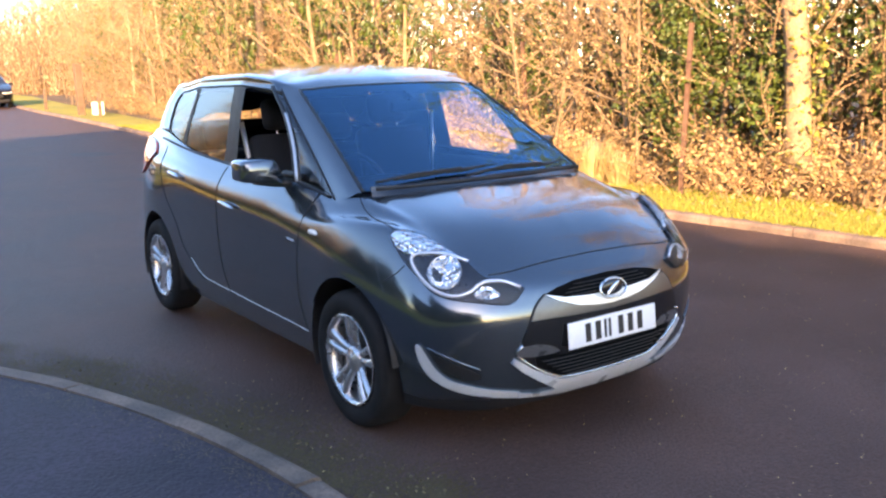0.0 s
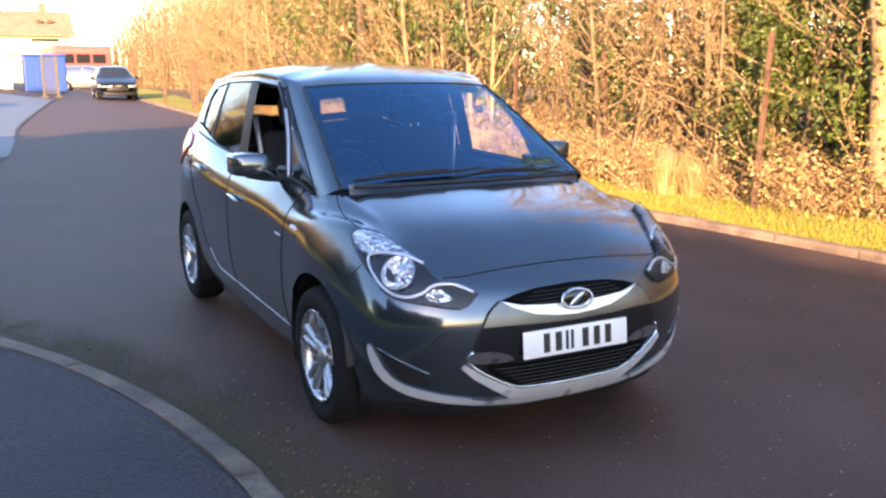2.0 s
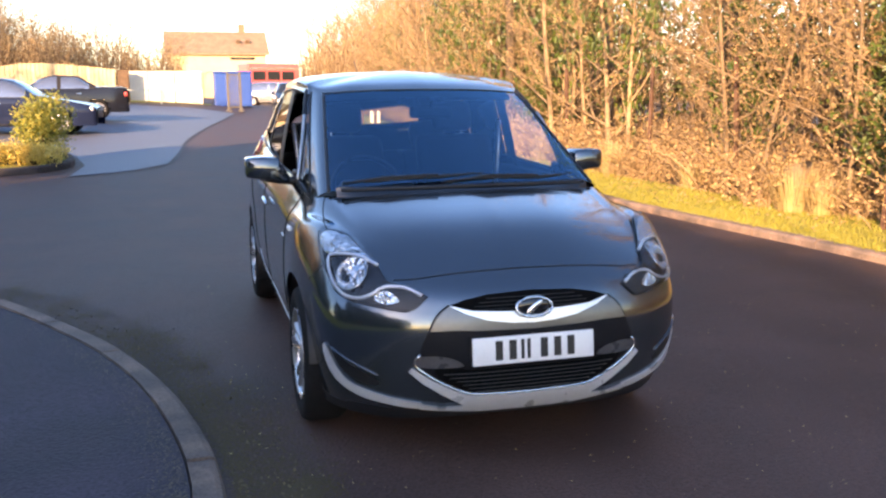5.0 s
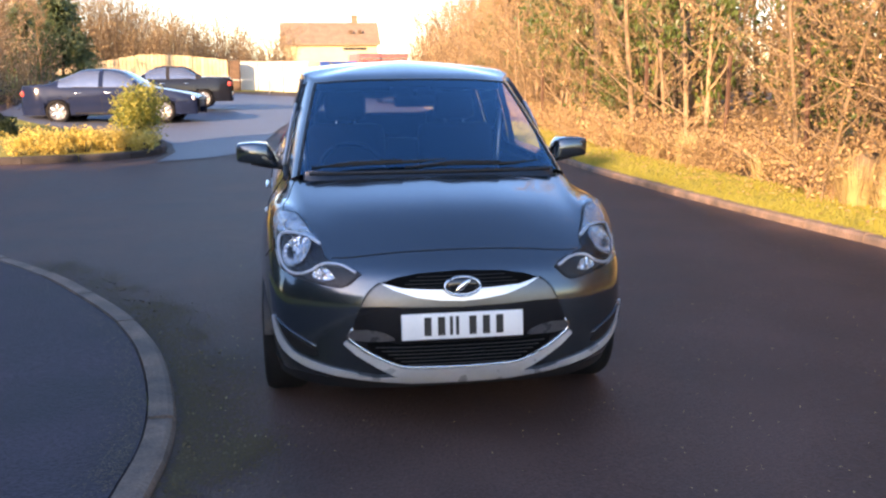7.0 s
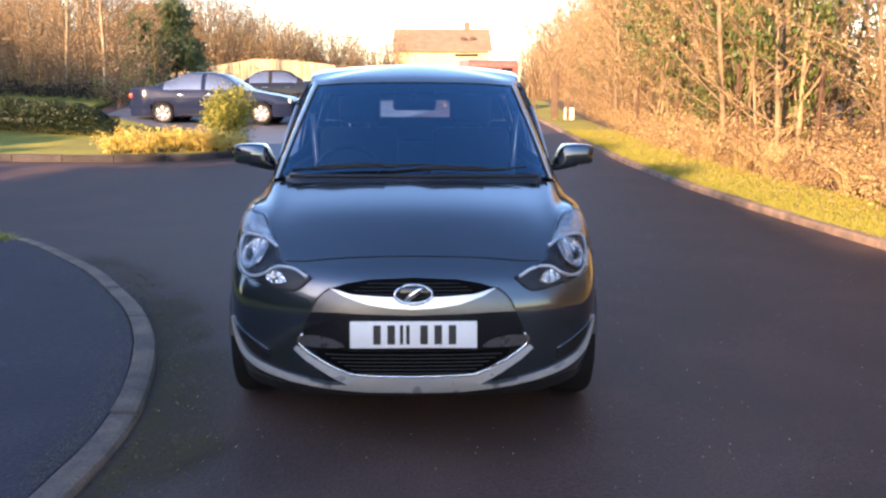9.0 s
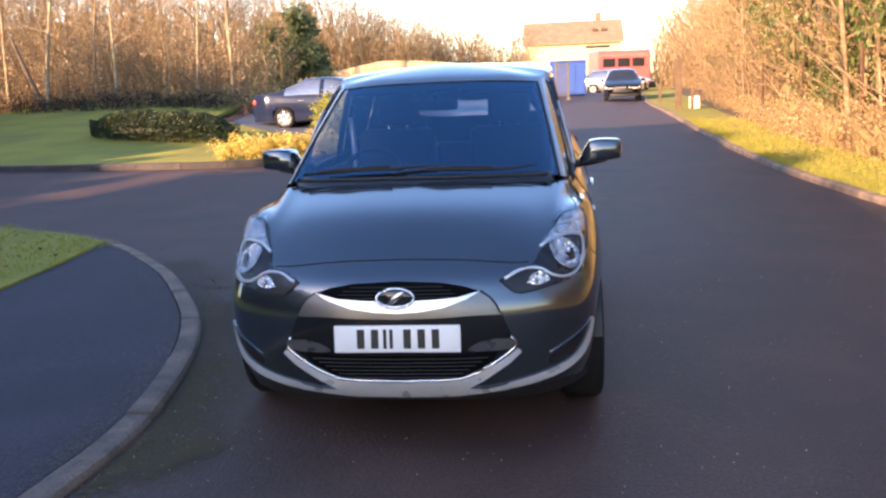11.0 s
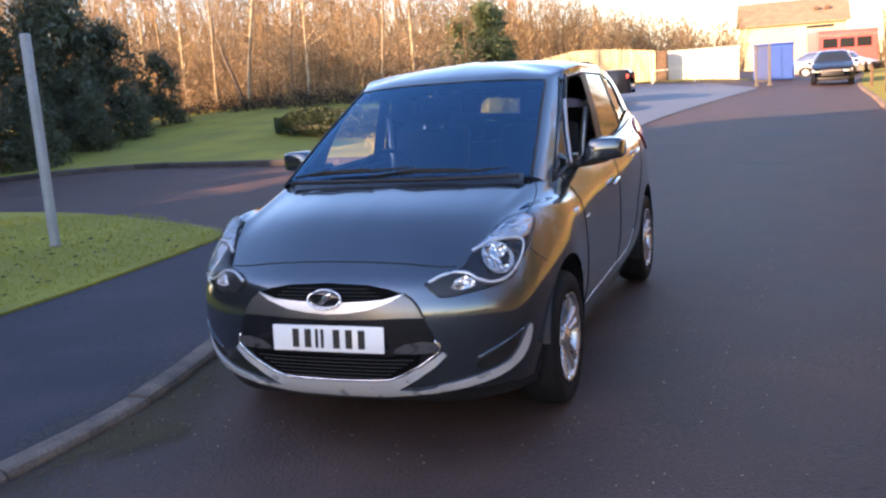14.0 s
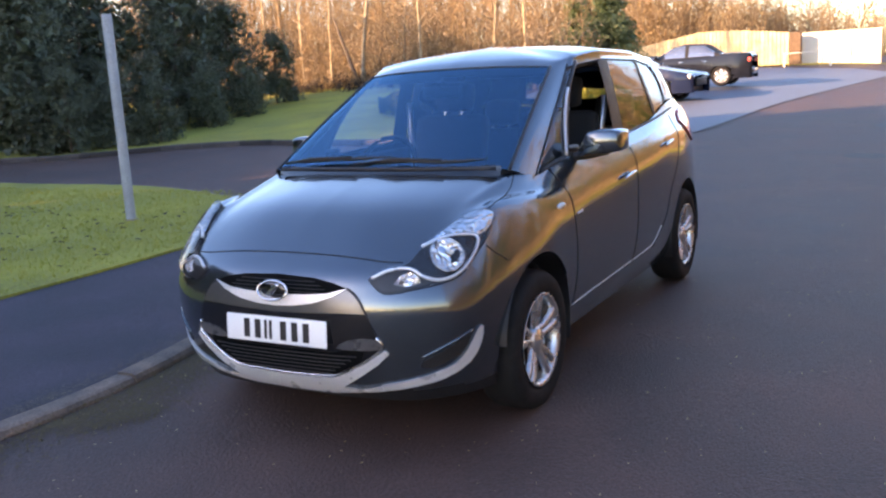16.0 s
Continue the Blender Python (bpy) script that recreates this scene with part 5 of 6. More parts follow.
street_lamp(-9.4, 76, 6.2)
street_lamp(-8.2, 84, 6.4)
street_lamp(-17.5, 66, 7.0)

# posts at the wood side
def square_post(name, x, y, h, w, mat, label, cat, group=""):
    ob = part(name, box_mesh((0, 0, h / 2 - .05), (w, w, h + .1), w * .12), mat, None, smooth=False)
    ob.location = (x, y, ground_z(x, y) + .06)
    return tagged(ob, label, cat, group)


square_post("gate_post", 5.0, 29.6, 1.75, .22, M_BROWNPOST, "tall square timber gate post on the verge", "post")
square_post("bollard", 5.3, 28.4, .8, .11, M_BROWNPOST, "short dark timber bollard on the verge", "bollard", "verge bollards")
square_post("bollard", 4.9, 34.5, .8, .11, M_BROWNPOST, "short dark timber bollard on the verge", "bollard", "verge bollards")
square_post("marker_box", 5.55, 29.6, .45, .34, M_WHITEWALL, "small white utility box on the verge", "box")
for x, y, h, lean in ((5.80, 4.5, 2.0, 2), (6.15, 7.7, 1.9, -2), (6.35, 10.6, 1.8, 1), (6.0, 13.2, 1.8, -1), (5.9, 17, 1.8, 2), (6.0, 21, 1.8, 0)):
    p = thing("fence_post", at_ground(x, y, .1), label="thin rusty iron fence post in the brambles", category="fence post", group="iron fence posts")
    p.matrix_basis = pose(x, y, ground_z(x, y) + .08, lean, lean * .7, 20)
    slab("angle_iron", (0, 0, h / 2), (.05, .012, h), M_RUST, p, bevel=.002)
    slab("angle_flange", (-.02, .022, h / 2), (.012, .05, h), M_RUST, p, bevel=.002)
# plain pole on the near lawn
pole = thing("sign_pole", (-5.65, 4.32, .075), label="bare grey round pole on the lawn", category="pole")
v, f = lathe([(-.05, .056), (0.0, .055), (2.255, .055), (2.27, .050), (2.275, .001)], 20)
mesh_object("tube", [(y, z, a) for a, y, z in v], f, M_POLE, pole)
v, f = lathe([(-.02, .085), (.010, .072), (.014, .052)], 16)
mesh_object("collar", [(y, z, a) for a, y, z in v], f, M_KERB, pole)


# ---- trees, shrubs, grass ----
def sapling_data(seed, h, r0=.05, branches=26, twigs=9, spread=.42, lean=.06, first=.16, up=.55, fine=2):
    """A bare tree: trunk and limbs, and its twigs, as two pairs of lists."""
    R = random.Random(seed)
    tv, tf, wv, wf = [], [], [], []
    d = Vector((R.uniform(-lean, lean), R.uniform(-lean, lean), 1))
    path, p = [], Vector((0, 0, -.15))
    n = 9
    for k in range(n + 1):
        path.append(p.copy())
        d = (d + Vector((R.uniform(-.07, .07), R.uniform(-.07, .07), .06))).normalized()
        p = p + d * h / n
    tube_data(path, [r0 * (1 - .86 * k / n) + .004 for k in range(n + 1)], 7, tv, tf)
    for b in range(branches):
        f = first + (1 - first) * (b + R.random()) / branches
        k = min(n - 1, int(f * n))
        q = path[k].lerp(path[k + 1], f * n - k)
        a = R.uniform(0, 2 * math.pi)
        ln = h * spread * (1.05 - f) * R.uniform(.5, 1.1) + .25
        dv = Vector((math.cos(a), math.sin(a), R.uniform(up * .4, up * 1.6))).normalized()
        pts, s = [q], q
        for i in range(4):
            dv = (dv + Vector((R.uniform(-.2, .2), R.uniform(-.2, .2), R.uniform(-.05, .22)))).normalized()
            s = s + dv * ln / 4
            pts.append(s)
        rb = r0 * (1 - .8 * f) * .42 + .003
        tube_data(pts, [rb, rb * .8, rb * .6, rb * .42, rb * .25], 4, tv, tf, False)
        for t in range(twigs):
            g = .2 + .8 * R.random()
            i = min(3, int(g * 4))
            q2 = pts[i].lerp(pts[i + 1], g * 4 - i)
            d2 = (dv + Vector((R.uniform(-1, 1), R.uniform(-1, 1), R.uniform(-.3, .8)))).normalized()
            l2 = R.uniform(.18, .55)
            m = q2 + d2 * l2 * .5 + Vector((0, 0, R.uniform(-.04, .06)))
            e = q2 + d2 * l2 + Vector((R.uniform(-.08, .08), R.uniform(-.08, .08), R.uniform(-.05, .1)))
            tube_data([q2, m, e] if fine > 1 else [q2, e], [.0055, .004, .002] if fine > 1 else [.009, .004], 3, wv, wf, False)
    return (tv, tf), (wv, wf)


def leaf_cloud(seed, n, inside, size, verts, faces, flat=0.0, bend=.25):
    """n small folded leaves at places drawn by inside(R)."""
    R = random.Random(seed)
    for _ in range(n):
        p = inside(R)
        a, b, c = R.uniform(0, 6.283), R.uniform(-1, 1), R.uniform(0, 6.283)
        z = Vector((math.cos(a) * math.sqrt(1 - b * b), math.sin(a) * math.sqrt(1 - b * b), b))
        if flat:
            z = (z * (1 - flat) + Vector((0, 0, 1)) * flat).normalized()
        u = z.orthogonal().normalized()
        v = z.cross(u)
        u, v = u * math.cos(c) + v * math.sin(c), v * math.cos(c) - u * math.sin(c)
        s = size * R.uniform(.6, 1.3)
        k = len(verts)
        verts += [p - u * s * .5, p + v * s * .28 + z * s * bend * .5, p + u * s * .5, p - v * s * .28 + z * s * bend * .5]
        faces += [(k, k + 1, k + 2), (k, k + 2, k + 3)]


def tree_thing(name, trunk, crown, bark, leaf, label, cat, group):
    t = mesh_object(name, *trunk, bark)
    tagged(t, label, cat, group)
    c = mesh_object("crown", *crown, leaf, t, smooth=False)
    return t


PROTO = []


def proto(ob):
    """A pattern to copy from; it is put to use itself at its first place."""
    ob["spare"] = 1
    PROTO.append(ob)
    return ob


def place(ob, x, y, turn, size, dz=0.0, squash=1.0):
    m = pose(x, y, ground_z(x, y) + dz, 0, 0, turn)
    if "spare" in ob:
        del ob["spare"]
        ob.matrix_basis = m
        ob.scale = (size, size, size * squash)
        return ob
    c = copy_thing(ob, m)
    c.scale = (size, size, size * squash)
    return c


R = random.Random(11)
SAP = []
for k in range(6):
    trunk, twig = sapling_data(20 + k, 6.0 + .6 * (k % 3), .026 + .011 * (k % 3), 34, 9, .36, .10, .05)
    lv, lf = [], []
    ends = twig[0]
    leaf_cloud(50 + k, 1500, lambda R: ends[R.randrange(len(ends))] + Vector((R.gauss(0, .05), R.gauss(0, .05), -.02)), .046, lv, lf)
    t = tree_thing("bare_tree", trunk, twig, M_BARK, M_TWIG, "slender bare winter tree in low golden sun", "tree", "woodland trees")
    mesh_object("dead_leaves", lv, lf, M_DEAD, t, smooth=False)
    SAP.append(proto(t))
BRAMBLE = []
for k in range(4):
    Q = random.Random(80 + k)
    wv, wf, lv, lf = [], [], [], []
    tips = []
    for b in range(58):
        a, ln = Q.uniform(0, 6.283), Q.uniform(.5, 1.35)
        r = Q.uniform(0, .5)
        p = Vector((math.cos(a * 3) * r, math.sin(a * 3) * r, -.05))
        d = Vector((math.cos(a) * .55, math.sin(a) * .55, 1)).normalized()
        pts = [p]
        for i in range(5):
            p = p + d * ln / 5
            d = (d + Vector((math.cos(a) * .16, math.sin(a) * .16, -.24 * Q.random()))).normalized()
            pts.append(p)
        tips += pts[1:]
        tube_data(pts, [.008, .007, .006, .005, .004, .002], 3, wv, wf, False)
    leaf_cloud(90 + k, 680, lambda R: tips[R.randrange(len(tips))] + Vector((R.gauss(0, .06), R.gauss(0, .06), R.gauss(0, .05))), .052, lv, lf)
    t = tree_thing("bramble_bush", (wv, wf), (lv, lf), M_TWIG, M_DEAD, "tangled dry bramble bush with brown leaves", "bush", "brambles")
    BRAMBLE.append(proto(t))
IVY = []
for k in range(3):
    trunk, twig = sapling_data(130 + k, 2.6, .05, 16, 5, .5)
    lv, lf = [], []
    pts = twig[0] + [v for v in trunk[0]]
    leaf_cloud(140 + k, 1900, lambda R: pts[R.randrange(len(pts))] + Vector((R.gauss(0, .12), R.gauss(0, .12), R.gauss(0, .12))), .085, lv, lf)
    t = tree_thing("ivy_bush", trunk, (lv, lf), M_BARK, M_IVY, "green ivy-covered bush among bare branches", "bush", "ivy bushes")
    IVY.append(proto(t))
STRAW = []
for k in range(2):
    Q = random.Random(170 + k)
    wv, wf = [], []
    for b in range(260):
        a, r = Q.uniform(0, 6.283), Q.uniform(0, .22)
        p = Vector((math.cos(a) * r, math.sin(a) * r, -.02))
        h = Q.uniform(.4, 1.05)
        e = p + Vector((math.cos(a) * h * Q.uniform(.05, .6), math.sin(a) * h * Q.uniform(.05, .6), h))
        u = Vector((-math.sin(a), math.cos(a), 0)) * .008
        i = len(wv)
        mid = p.lerp(e, .6) + Vector((0, 0, .06))
        wv += [p - u, p + u, mid + u * .8, mid - u * .8, e]
        wf += [(i, i + 1, i + 2, i + 3), (i + 3, i + 2, i + 4)]
    t = tagged(mesh_object("dry_grass_tuft", wv, wf, M_STRAW, smooth=False), "tall tuft of pale dry grass", "grass tuft", "dry grass tufts")
    STRAW.append(proto(t))


def wood_edge(y):
    return 5.75 + (0.45 if y < 6 else 0.0) - 0.02 * max(0, min(12, y - 6)) + 0.10 * max(0, y - 17)


def in_gap(x, y):
    """The open view between the trees to the pale field beyond."""
    return x > 5 and abs((x + .64) * .883 - (y + 3.63) * .469) < .5


# the wood beside the road, front rows tree by tree
y = -4.0
while y < 52:
    x0 = wood_edge(y)
    for row in range(3):
        x = x0 + .5 + 1.1 * row + R.uniform(-.4, .5)
        yy = y + R.uniform(-.5, .5)
        if 8.3 < yy < 10.3 and row < 2 or math.hypot(x - 6.3, yy - 2.7) < 1.0:
            continue
        kind, turn, size = SAP[R.randrange(6)], R.uniform(0, 360), R.uniform(.75, 1.25)
        if not in_gap(x, yy):
            place(kind, x, yy, turn, size)
    y += 1.0 if y < 22 else 1.7
y = -4.0
while y < 34:
    x0 = wood_edge(y)
    for row in range(2):
        place(BRAMBLE[R.randrange(4)], x0 + .35 + .9 * row + R.uniform(-.3, .3), y + R.uniform(-.4, .4), R.uniform(0, 360), R.uniform(.7, 1.25), 0.0)
    y += .85 if y < 20 else 1.4
for x, y, s in ((6.7, 3.9, 1.0), (6.5, 5.1, .85), (7.2, 5.6, 1.15), (7.3, 4.4, 1.25), (7.4, 2.4, 1.0), (7.6, 3.2, 1.3), (7.0, 1.2, 1.1), (7.9, 6.4, 1.3), (7.3, 9.0, .8), (6.5, 15.4, .9), (6.9, 16.4, 1.1), (7.6, -.5, 1.2)):
    place(IVY[R.randrange(3)], x, y, R.uniform(0, 360), s)
for x, y, s in ((6.55, 18.6, 1.2), (6.9, 16.6, 1.3), (6.95, 21.4, 1.35), (6.45, 11.6, 1.0), (7.4, 23.5, 1.3), (6.6, 14.2, 1.1)):
    place(IVY[R.randrange(3)], x, y, R.uniform(0, 360), s, 0, 2.1)
for k in range(26):
    x, turn, size = 8.6 + R.uniform(-.6, 2.2), R.uniform(0, 360), R.uniform(1.2, 1.9)
    if not any(in_gap(x + d, -3 + 1.7 * k) for d in (-.7, 0, .7)):
        place(IVY[k % 3], x, -3 + 1.7 * k, turn, size)
for x, y, s in ((5.8, 6.05, .75), (5.95, 5.7, .6), (6.0, 6.6, .5), (5.95, 8.6, .5), (5.75, 10.8, .7), (5.6, 13.6, .7), (5.7, 12.0, .6)):
    place(STRAW[R.randrange(2)], x, y, R.uniform(0, 360), s)


def stump(x, y, h, r):
    """A broken pale stump: leaning, fluted, with a split top."""
    Q = random.Random(17)
    V, F, n = [], [], 16
    for k in range(7):
        z = h * k / 6
        for i in range(n):
            a = 2 * math.pi * i / n
            q = r * (1.35 - .5 * min(1, 2.2 * k / 6) + .10 * math.sin(3 * a + k * .3) + Q.uniform(-.05, .05))
            V.append((math.cos(a) * q + .05 * z, math.sin(a) * q, z - .06 + (Q.uniform(-.10, .12) * h if k == 6 else 0)))
    for k in range(6):
        for i in range(n):
            F.append((k * n + i, k * n + (i + 1) % n, (k + 1) * n + (i + 1) % n, (k + 1) * n + i))
    F.append(tuple(range(6 * n, 7 * n)))
    ob = tagged(mesh_object("tree_stump", V, F, M_BARK), "pale broken tree stump in dry grass", "stump")
    ob.location = (x, y, ground_z(x, y) + .05)


stump(5.95, 6.2, .62, .19)


def old_trunk(x, y, h, r, ivy, seed, bark=None, leaf=None):
    (tv, tf), (wv, wf) = sapling_data(seed, h, r, 14, 8, .3, .03, .35)
    lv, lf = [], []
    leaf_cloud(seed + 1, ivy, lambda R: Vector((0, 0, 0)) + (lambda z, a: Vector((math.cos(a) * (r + .04), math.sin(a) * (r + .04), z)))(R.uniform(0, h * .45), R.uniform(0, 6.283)) + Vector((R.gauss(0, .03), R.gauss(0, .03), 0)), .08, lv, lf)
    t = tree_thing("tree", (tv, tf), (wv, wf), bark or M_BARK, M_TWIG, "older dark tree trunk wrapped in ivy" if bark else "older pale tree trunk with patches of ivy", "tree", "older trees")
    if lf:
        mesh_object("ivy", lv, lf, leaf or M_YELLOWGREEN, t, smooth=False)
    t.location = (x, y, ground_z(x, y))


old_trunk(6.47, 3.41, 8.5, .17, 500, 301)
old_trunk(6.6, 12.4, 8.5, .11, 150, 303)
old_trunk(7.2, 15.6, 9, .13, 300, 305)
old_trunk(7.0, 20, 9, .12, 100, 307)
old_trunk(8.2, 8.0, 9, .14, 350, 309)
for k, (x, y, r) in enumerate(((6.7, 18.4, .15), (7.0, 20.6, .18), (7.6, 17.6, .16), (7.4, 23.0, .17), (6.9, 13.9, .14), (7.5, 10.2, .15), (8.4, 26, .18))):
    old_trunk(x, y, 9.5, r, 1300, 320 + 2 * k, M_DARKBARK, M_IVY)


def far_wood(name, spots, label, seed, h=6.5, simple=8, r=.05, first=.1, branches=26):
    """Trees too many to tell apart, in one mesh."""
    Q = random.Random(seed)
    kinds = [sapling_data(seed + 5 + k, h, r, branches, simple, .36, .12, first, fine=1) for k in range(5)]
    arr = []
    for (tv, tf), (wv, wf) in kinds:
        v = [tuple(p) for p in tv] + [tuple(p) for p in wv]
        arr.append((np.array(v), tf + [tuple(i + len(tv) for i in f) for f in wf]))
    V, F = [], []
    base = 0
    for x, y in spots:
        v, f = arr[Q.randrange(5)]
        a, s = Q.uniform(0, 6.283), Q.uniform(.7, 1.25)
        c, d = math.cos(a) * s, math.sin(a) * s
        w = np.stack([v[:, 0] * c - v[:, 1] * d + x, v[:, 0] * d + v[:, 1] * c + y, v[:, 2] * s * Q.uniform(.9, 1.15) + ground_z(x, y)], 1)
        V.append(w)
        F += [tuple(i + base for i in q) for q in f]
        base += len(v)
    ob = mesh_object(name, np.concatenate(V).tolist(), F, M_TWIG, smooth=False)
    return tagged(ob, label, "woodland", kind="stuff")


def thicket(name, x0, x1, y0, y1, h, n, seed, label, size=.085, stems=1500, thick=1.0, leaf=None):
    """Brush too dense to tell apart: leaning stems and dry leaves in one mesh each."""
    Q = random.Random(seed)
    wv, wf, tips = [], [], []
    for k in range(stems):
        x, y = Q.uniform(x0, x1), y0 + (y1 - y0) * Q.random() ** 1.4
        hh = h * Q.uniform(.45, 1.25) * (.8 + .3 * math.sin(x * 1.3) * math.sin(x * .47 + 1))
        p = Vector((x, y, ground_z(x, y)))
        if in_gap(x, y):
            hh = min(hh, .9)
        d = Vector((Q.gauss(0, .16), Q.gauss(0, .16), 1))
        pts = [p, p + d * hh * .4, p + (d + Vector((Q.gauss(0, .12), Q.gauss(0, .12), 0))) * hh * .75, p + (d + Vector((Q.gauss(0, .25), Q.gauss(0, .25), 0))) * hh]
        tube_data(pts, [.018 * thick, .014 * thick, .009 * thick, .003], 3, wv, wf, False)
        tips.append(pts)
    lv, lf = [], []
    def spot(R):
        a = tips[R.randrange(stems)]
        i = R.randrange(3)
        return a[i].lerp(a[i + 1], R.random()) + Vector((R.gauss(0, 2 * size), R.gauss(0, 2 * size), R.gauss(0, 1.3 * size)))
    leaf_cloud(seed + 1, n, spot, size, lv, lf)
    ob = tagged(mesh_object(name, wv, wf, M_TWIG, smooth=False), label, "woodland", kind="stuff")
    mesh_object("dry_leaves", lv, lf, leaf or M_BRUSH, ob, smooth=False)
    return ob


far_wood("roadside_wood", [q for q in [(wood_edge(y) + R.uniform(4, 10), y) for y in [(-6 + .72 * k) for k in range(92)]] if not in_gap(*q)], "dense bare woodland in golden light", 400)
far_wood("lawn_wood", [(R.uniform(-40, -9.5), 25 + R.uniform(0, 8)) for k in range(92)], "bare thicket behind the lawn", 420, 5.4, 7, .03, .04, 24)
thicket("lawn_thicket", -40, -9.0, 24.6, 30, 3.0, 34000, 740, "dense golden-brown brush behind the lawn")
thicket("far_brush", -54, -27, 58, 76, 9.5, 45000, 750, "golden-brown winter trees beyond the car park", .15, 800, 2.6, M_GOLDHAZE)
thicket("middle_brush", -27, -14, 58, 74, 8.6, 42000, 755, "hazy golden winter trees beyond the fence", .14, 650, 2.2, M_GOLDHAZE)
thicket("fence_brush", -14.5, -8, 58, 72, 5.6, 16000, 757, "lower golden winter trees behind the fence", .13, 300, 2.2, M_GOLDHAZE)
thicket("yard_brush", -14, -1.2, 62, 78, 5.2, 32000, 770, "low golden trees behind the yard wall", .13, 700, 2.2, M_GOLDHAZE)
thicket("back_brush", -46, -15.5, 31, 39, 8.2, 26000, 810, "tall bare trees closing the lawn", .085, 600, 1.8)
thicket("bend_brush", 9.6, 17, 54, 92, 9.5, 46000, 780, "golden winter trees at the bend of the road", .14, 900, 2.4, M_GOLDHAZE)
# the shaded strip under the wood is put into this leaf colour
thicket("low_undergrowth", -32, -8.6, 23.2, 24.8, .62, 20000, 790, "low undergrowth at the foot of the wood, coloured dark as shade", .075, 500, .6, M_LITTERSHADE)
for k in range(10):
    place(SAP[k % 6], -10.5 - 1.75 * k + R.uniform(-.5, .5), 24.9 + R.uniform(-.3, .5), R.uniform(0, 360), R.uniform(.8, 1.1))
PALE = []
for k in range(2):
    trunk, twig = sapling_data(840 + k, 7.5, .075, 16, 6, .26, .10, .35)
    PALE.append(proto(tree_thing("bare_tree", trunk, twig, M_SUNLITBARK, M_TWIG, "bare tree at the edge of the lawn wood, bark coloured as sunlit", "tree", "lawn wood trees")))
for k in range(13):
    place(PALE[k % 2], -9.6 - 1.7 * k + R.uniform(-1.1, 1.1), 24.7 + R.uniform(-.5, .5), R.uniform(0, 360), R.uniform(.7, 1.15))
log = tube_part("dead_trunk", [Vector(at_ground(-15.75, 24.2, -.05)), Vector(at_ground(-16.1, 24.3, .8)), Vector(at_ground(-16.6, 24.4, 1.9)), Vector(at_ground(-16.9, 24.5, 2.6))], [.09, .075, .06, .03], M_DARKBARK, None, 9)
tagged(log, "dark leaning dead trunk at the wood's edge", "tree")
# darkened leaves paint the shaded depth behind the front trees
thicket("roadside_brush", 6.9, 9.6, -4, 40, 3.4, 46000, 760, "dense brush inside the wood, coloured dark as inner shade", .075, 1100, 1.0, M_SHADEBRUSH)
far_wood("tall_wood", [(R.uniform(-46, -16), 31 + R.uniform(0, 9)) for k in range(54)], "tall bare trees behind the brush", 430, 9.5, 6, .05, .06, 34)
far_wood("distant_wood", [(R.uniform(-45, -11), R.uniform(62, 95)) for k in range(36)] + [(R.uniform(12, 40), R.uniform(55, 100)) for k in range(34)], "distant bare trees beyond the yard", 440, 9, 4)
far_spots = random.Random(77)
far_wood("field_wood", [(33 + far_spots.uniform(-9, 9), 62 + far_spots.uniform(-7, 7)) for _ in range(46)], "grey-brown bare trees beyond the field", 460, 8.5, 7)
thicket("field_hedge", 22, 44, 52, 56, 3.0, 9000, 870, "low brown hedge across the field", .16, 300, 2.0)
for x, y, size in ((9.3, 15.1, 1.1), (11.2, 18.6, 1.2)):
    place(SAP[int(x) % 6], x, y, 40 * x, size)
# litter of the lawn wood: low dark brush
for k in range(30):
    place(BRAMBLE[k % 4], -9.8 - k * .85 + R.uniform(-.3, .3), 24.3 + R.uniform(-.4, .6), R.uniform(0, 360), R.uniform(.5, .8), .05)


def evergreen(seed, h, w, n, size, leaf, name, label, cat, group, cone=.35, bark=None):
    trunk, twig = sapling_data(seed, h * .9, .06, 18, 2, .3)
    lv, lf = [], []
    lumps = []
    Q = random.Random(seed + 7)
    for k in range(46):
        z = Q.uniform(.06, 1.0)
        rr = w * (1 - cone * z - (1 - cone) * max(0, z - .75) * 2.6) * Q.uniform(.55, 1.0)
        a = Q.uniform(0, 6.283)
        lumps.append((Vector((math.cos(a) * rr, math.sin(a) * rr, z * h)), Q.uniform(.16, .30) * w + .1))
    def spot(R):
        c, r = lumps[R.randrange(len(lumps))]
        d = Vector((R.gauss(0, 1), R.gauss(0, 1), R.gauss(0, .8))).normalized()
        return c + d * r * R.uniform(.6, 1.05)
    leaf_cloud(seed + 9, n, spot, size, lv, lf)
    leaf_cloud(seed + 10, n // 7, lambda R: Vector((0, 0, 0)) + (lambda c: Vector((c[0].x * .72, c[0].y * .72, c[0].z * .93)) + Vector((R.gauss(0, .12), R.gauss(0, .12), R.gauss(0, .12))) * w)(lumps[R.randrange(len(lumps))]), size * 3.4, lv, lf)
    t = tree_thing(name, trunk, (lv, lf), bark or M_DARKBARK, leaf, label, cat, group)
    return proto(t)


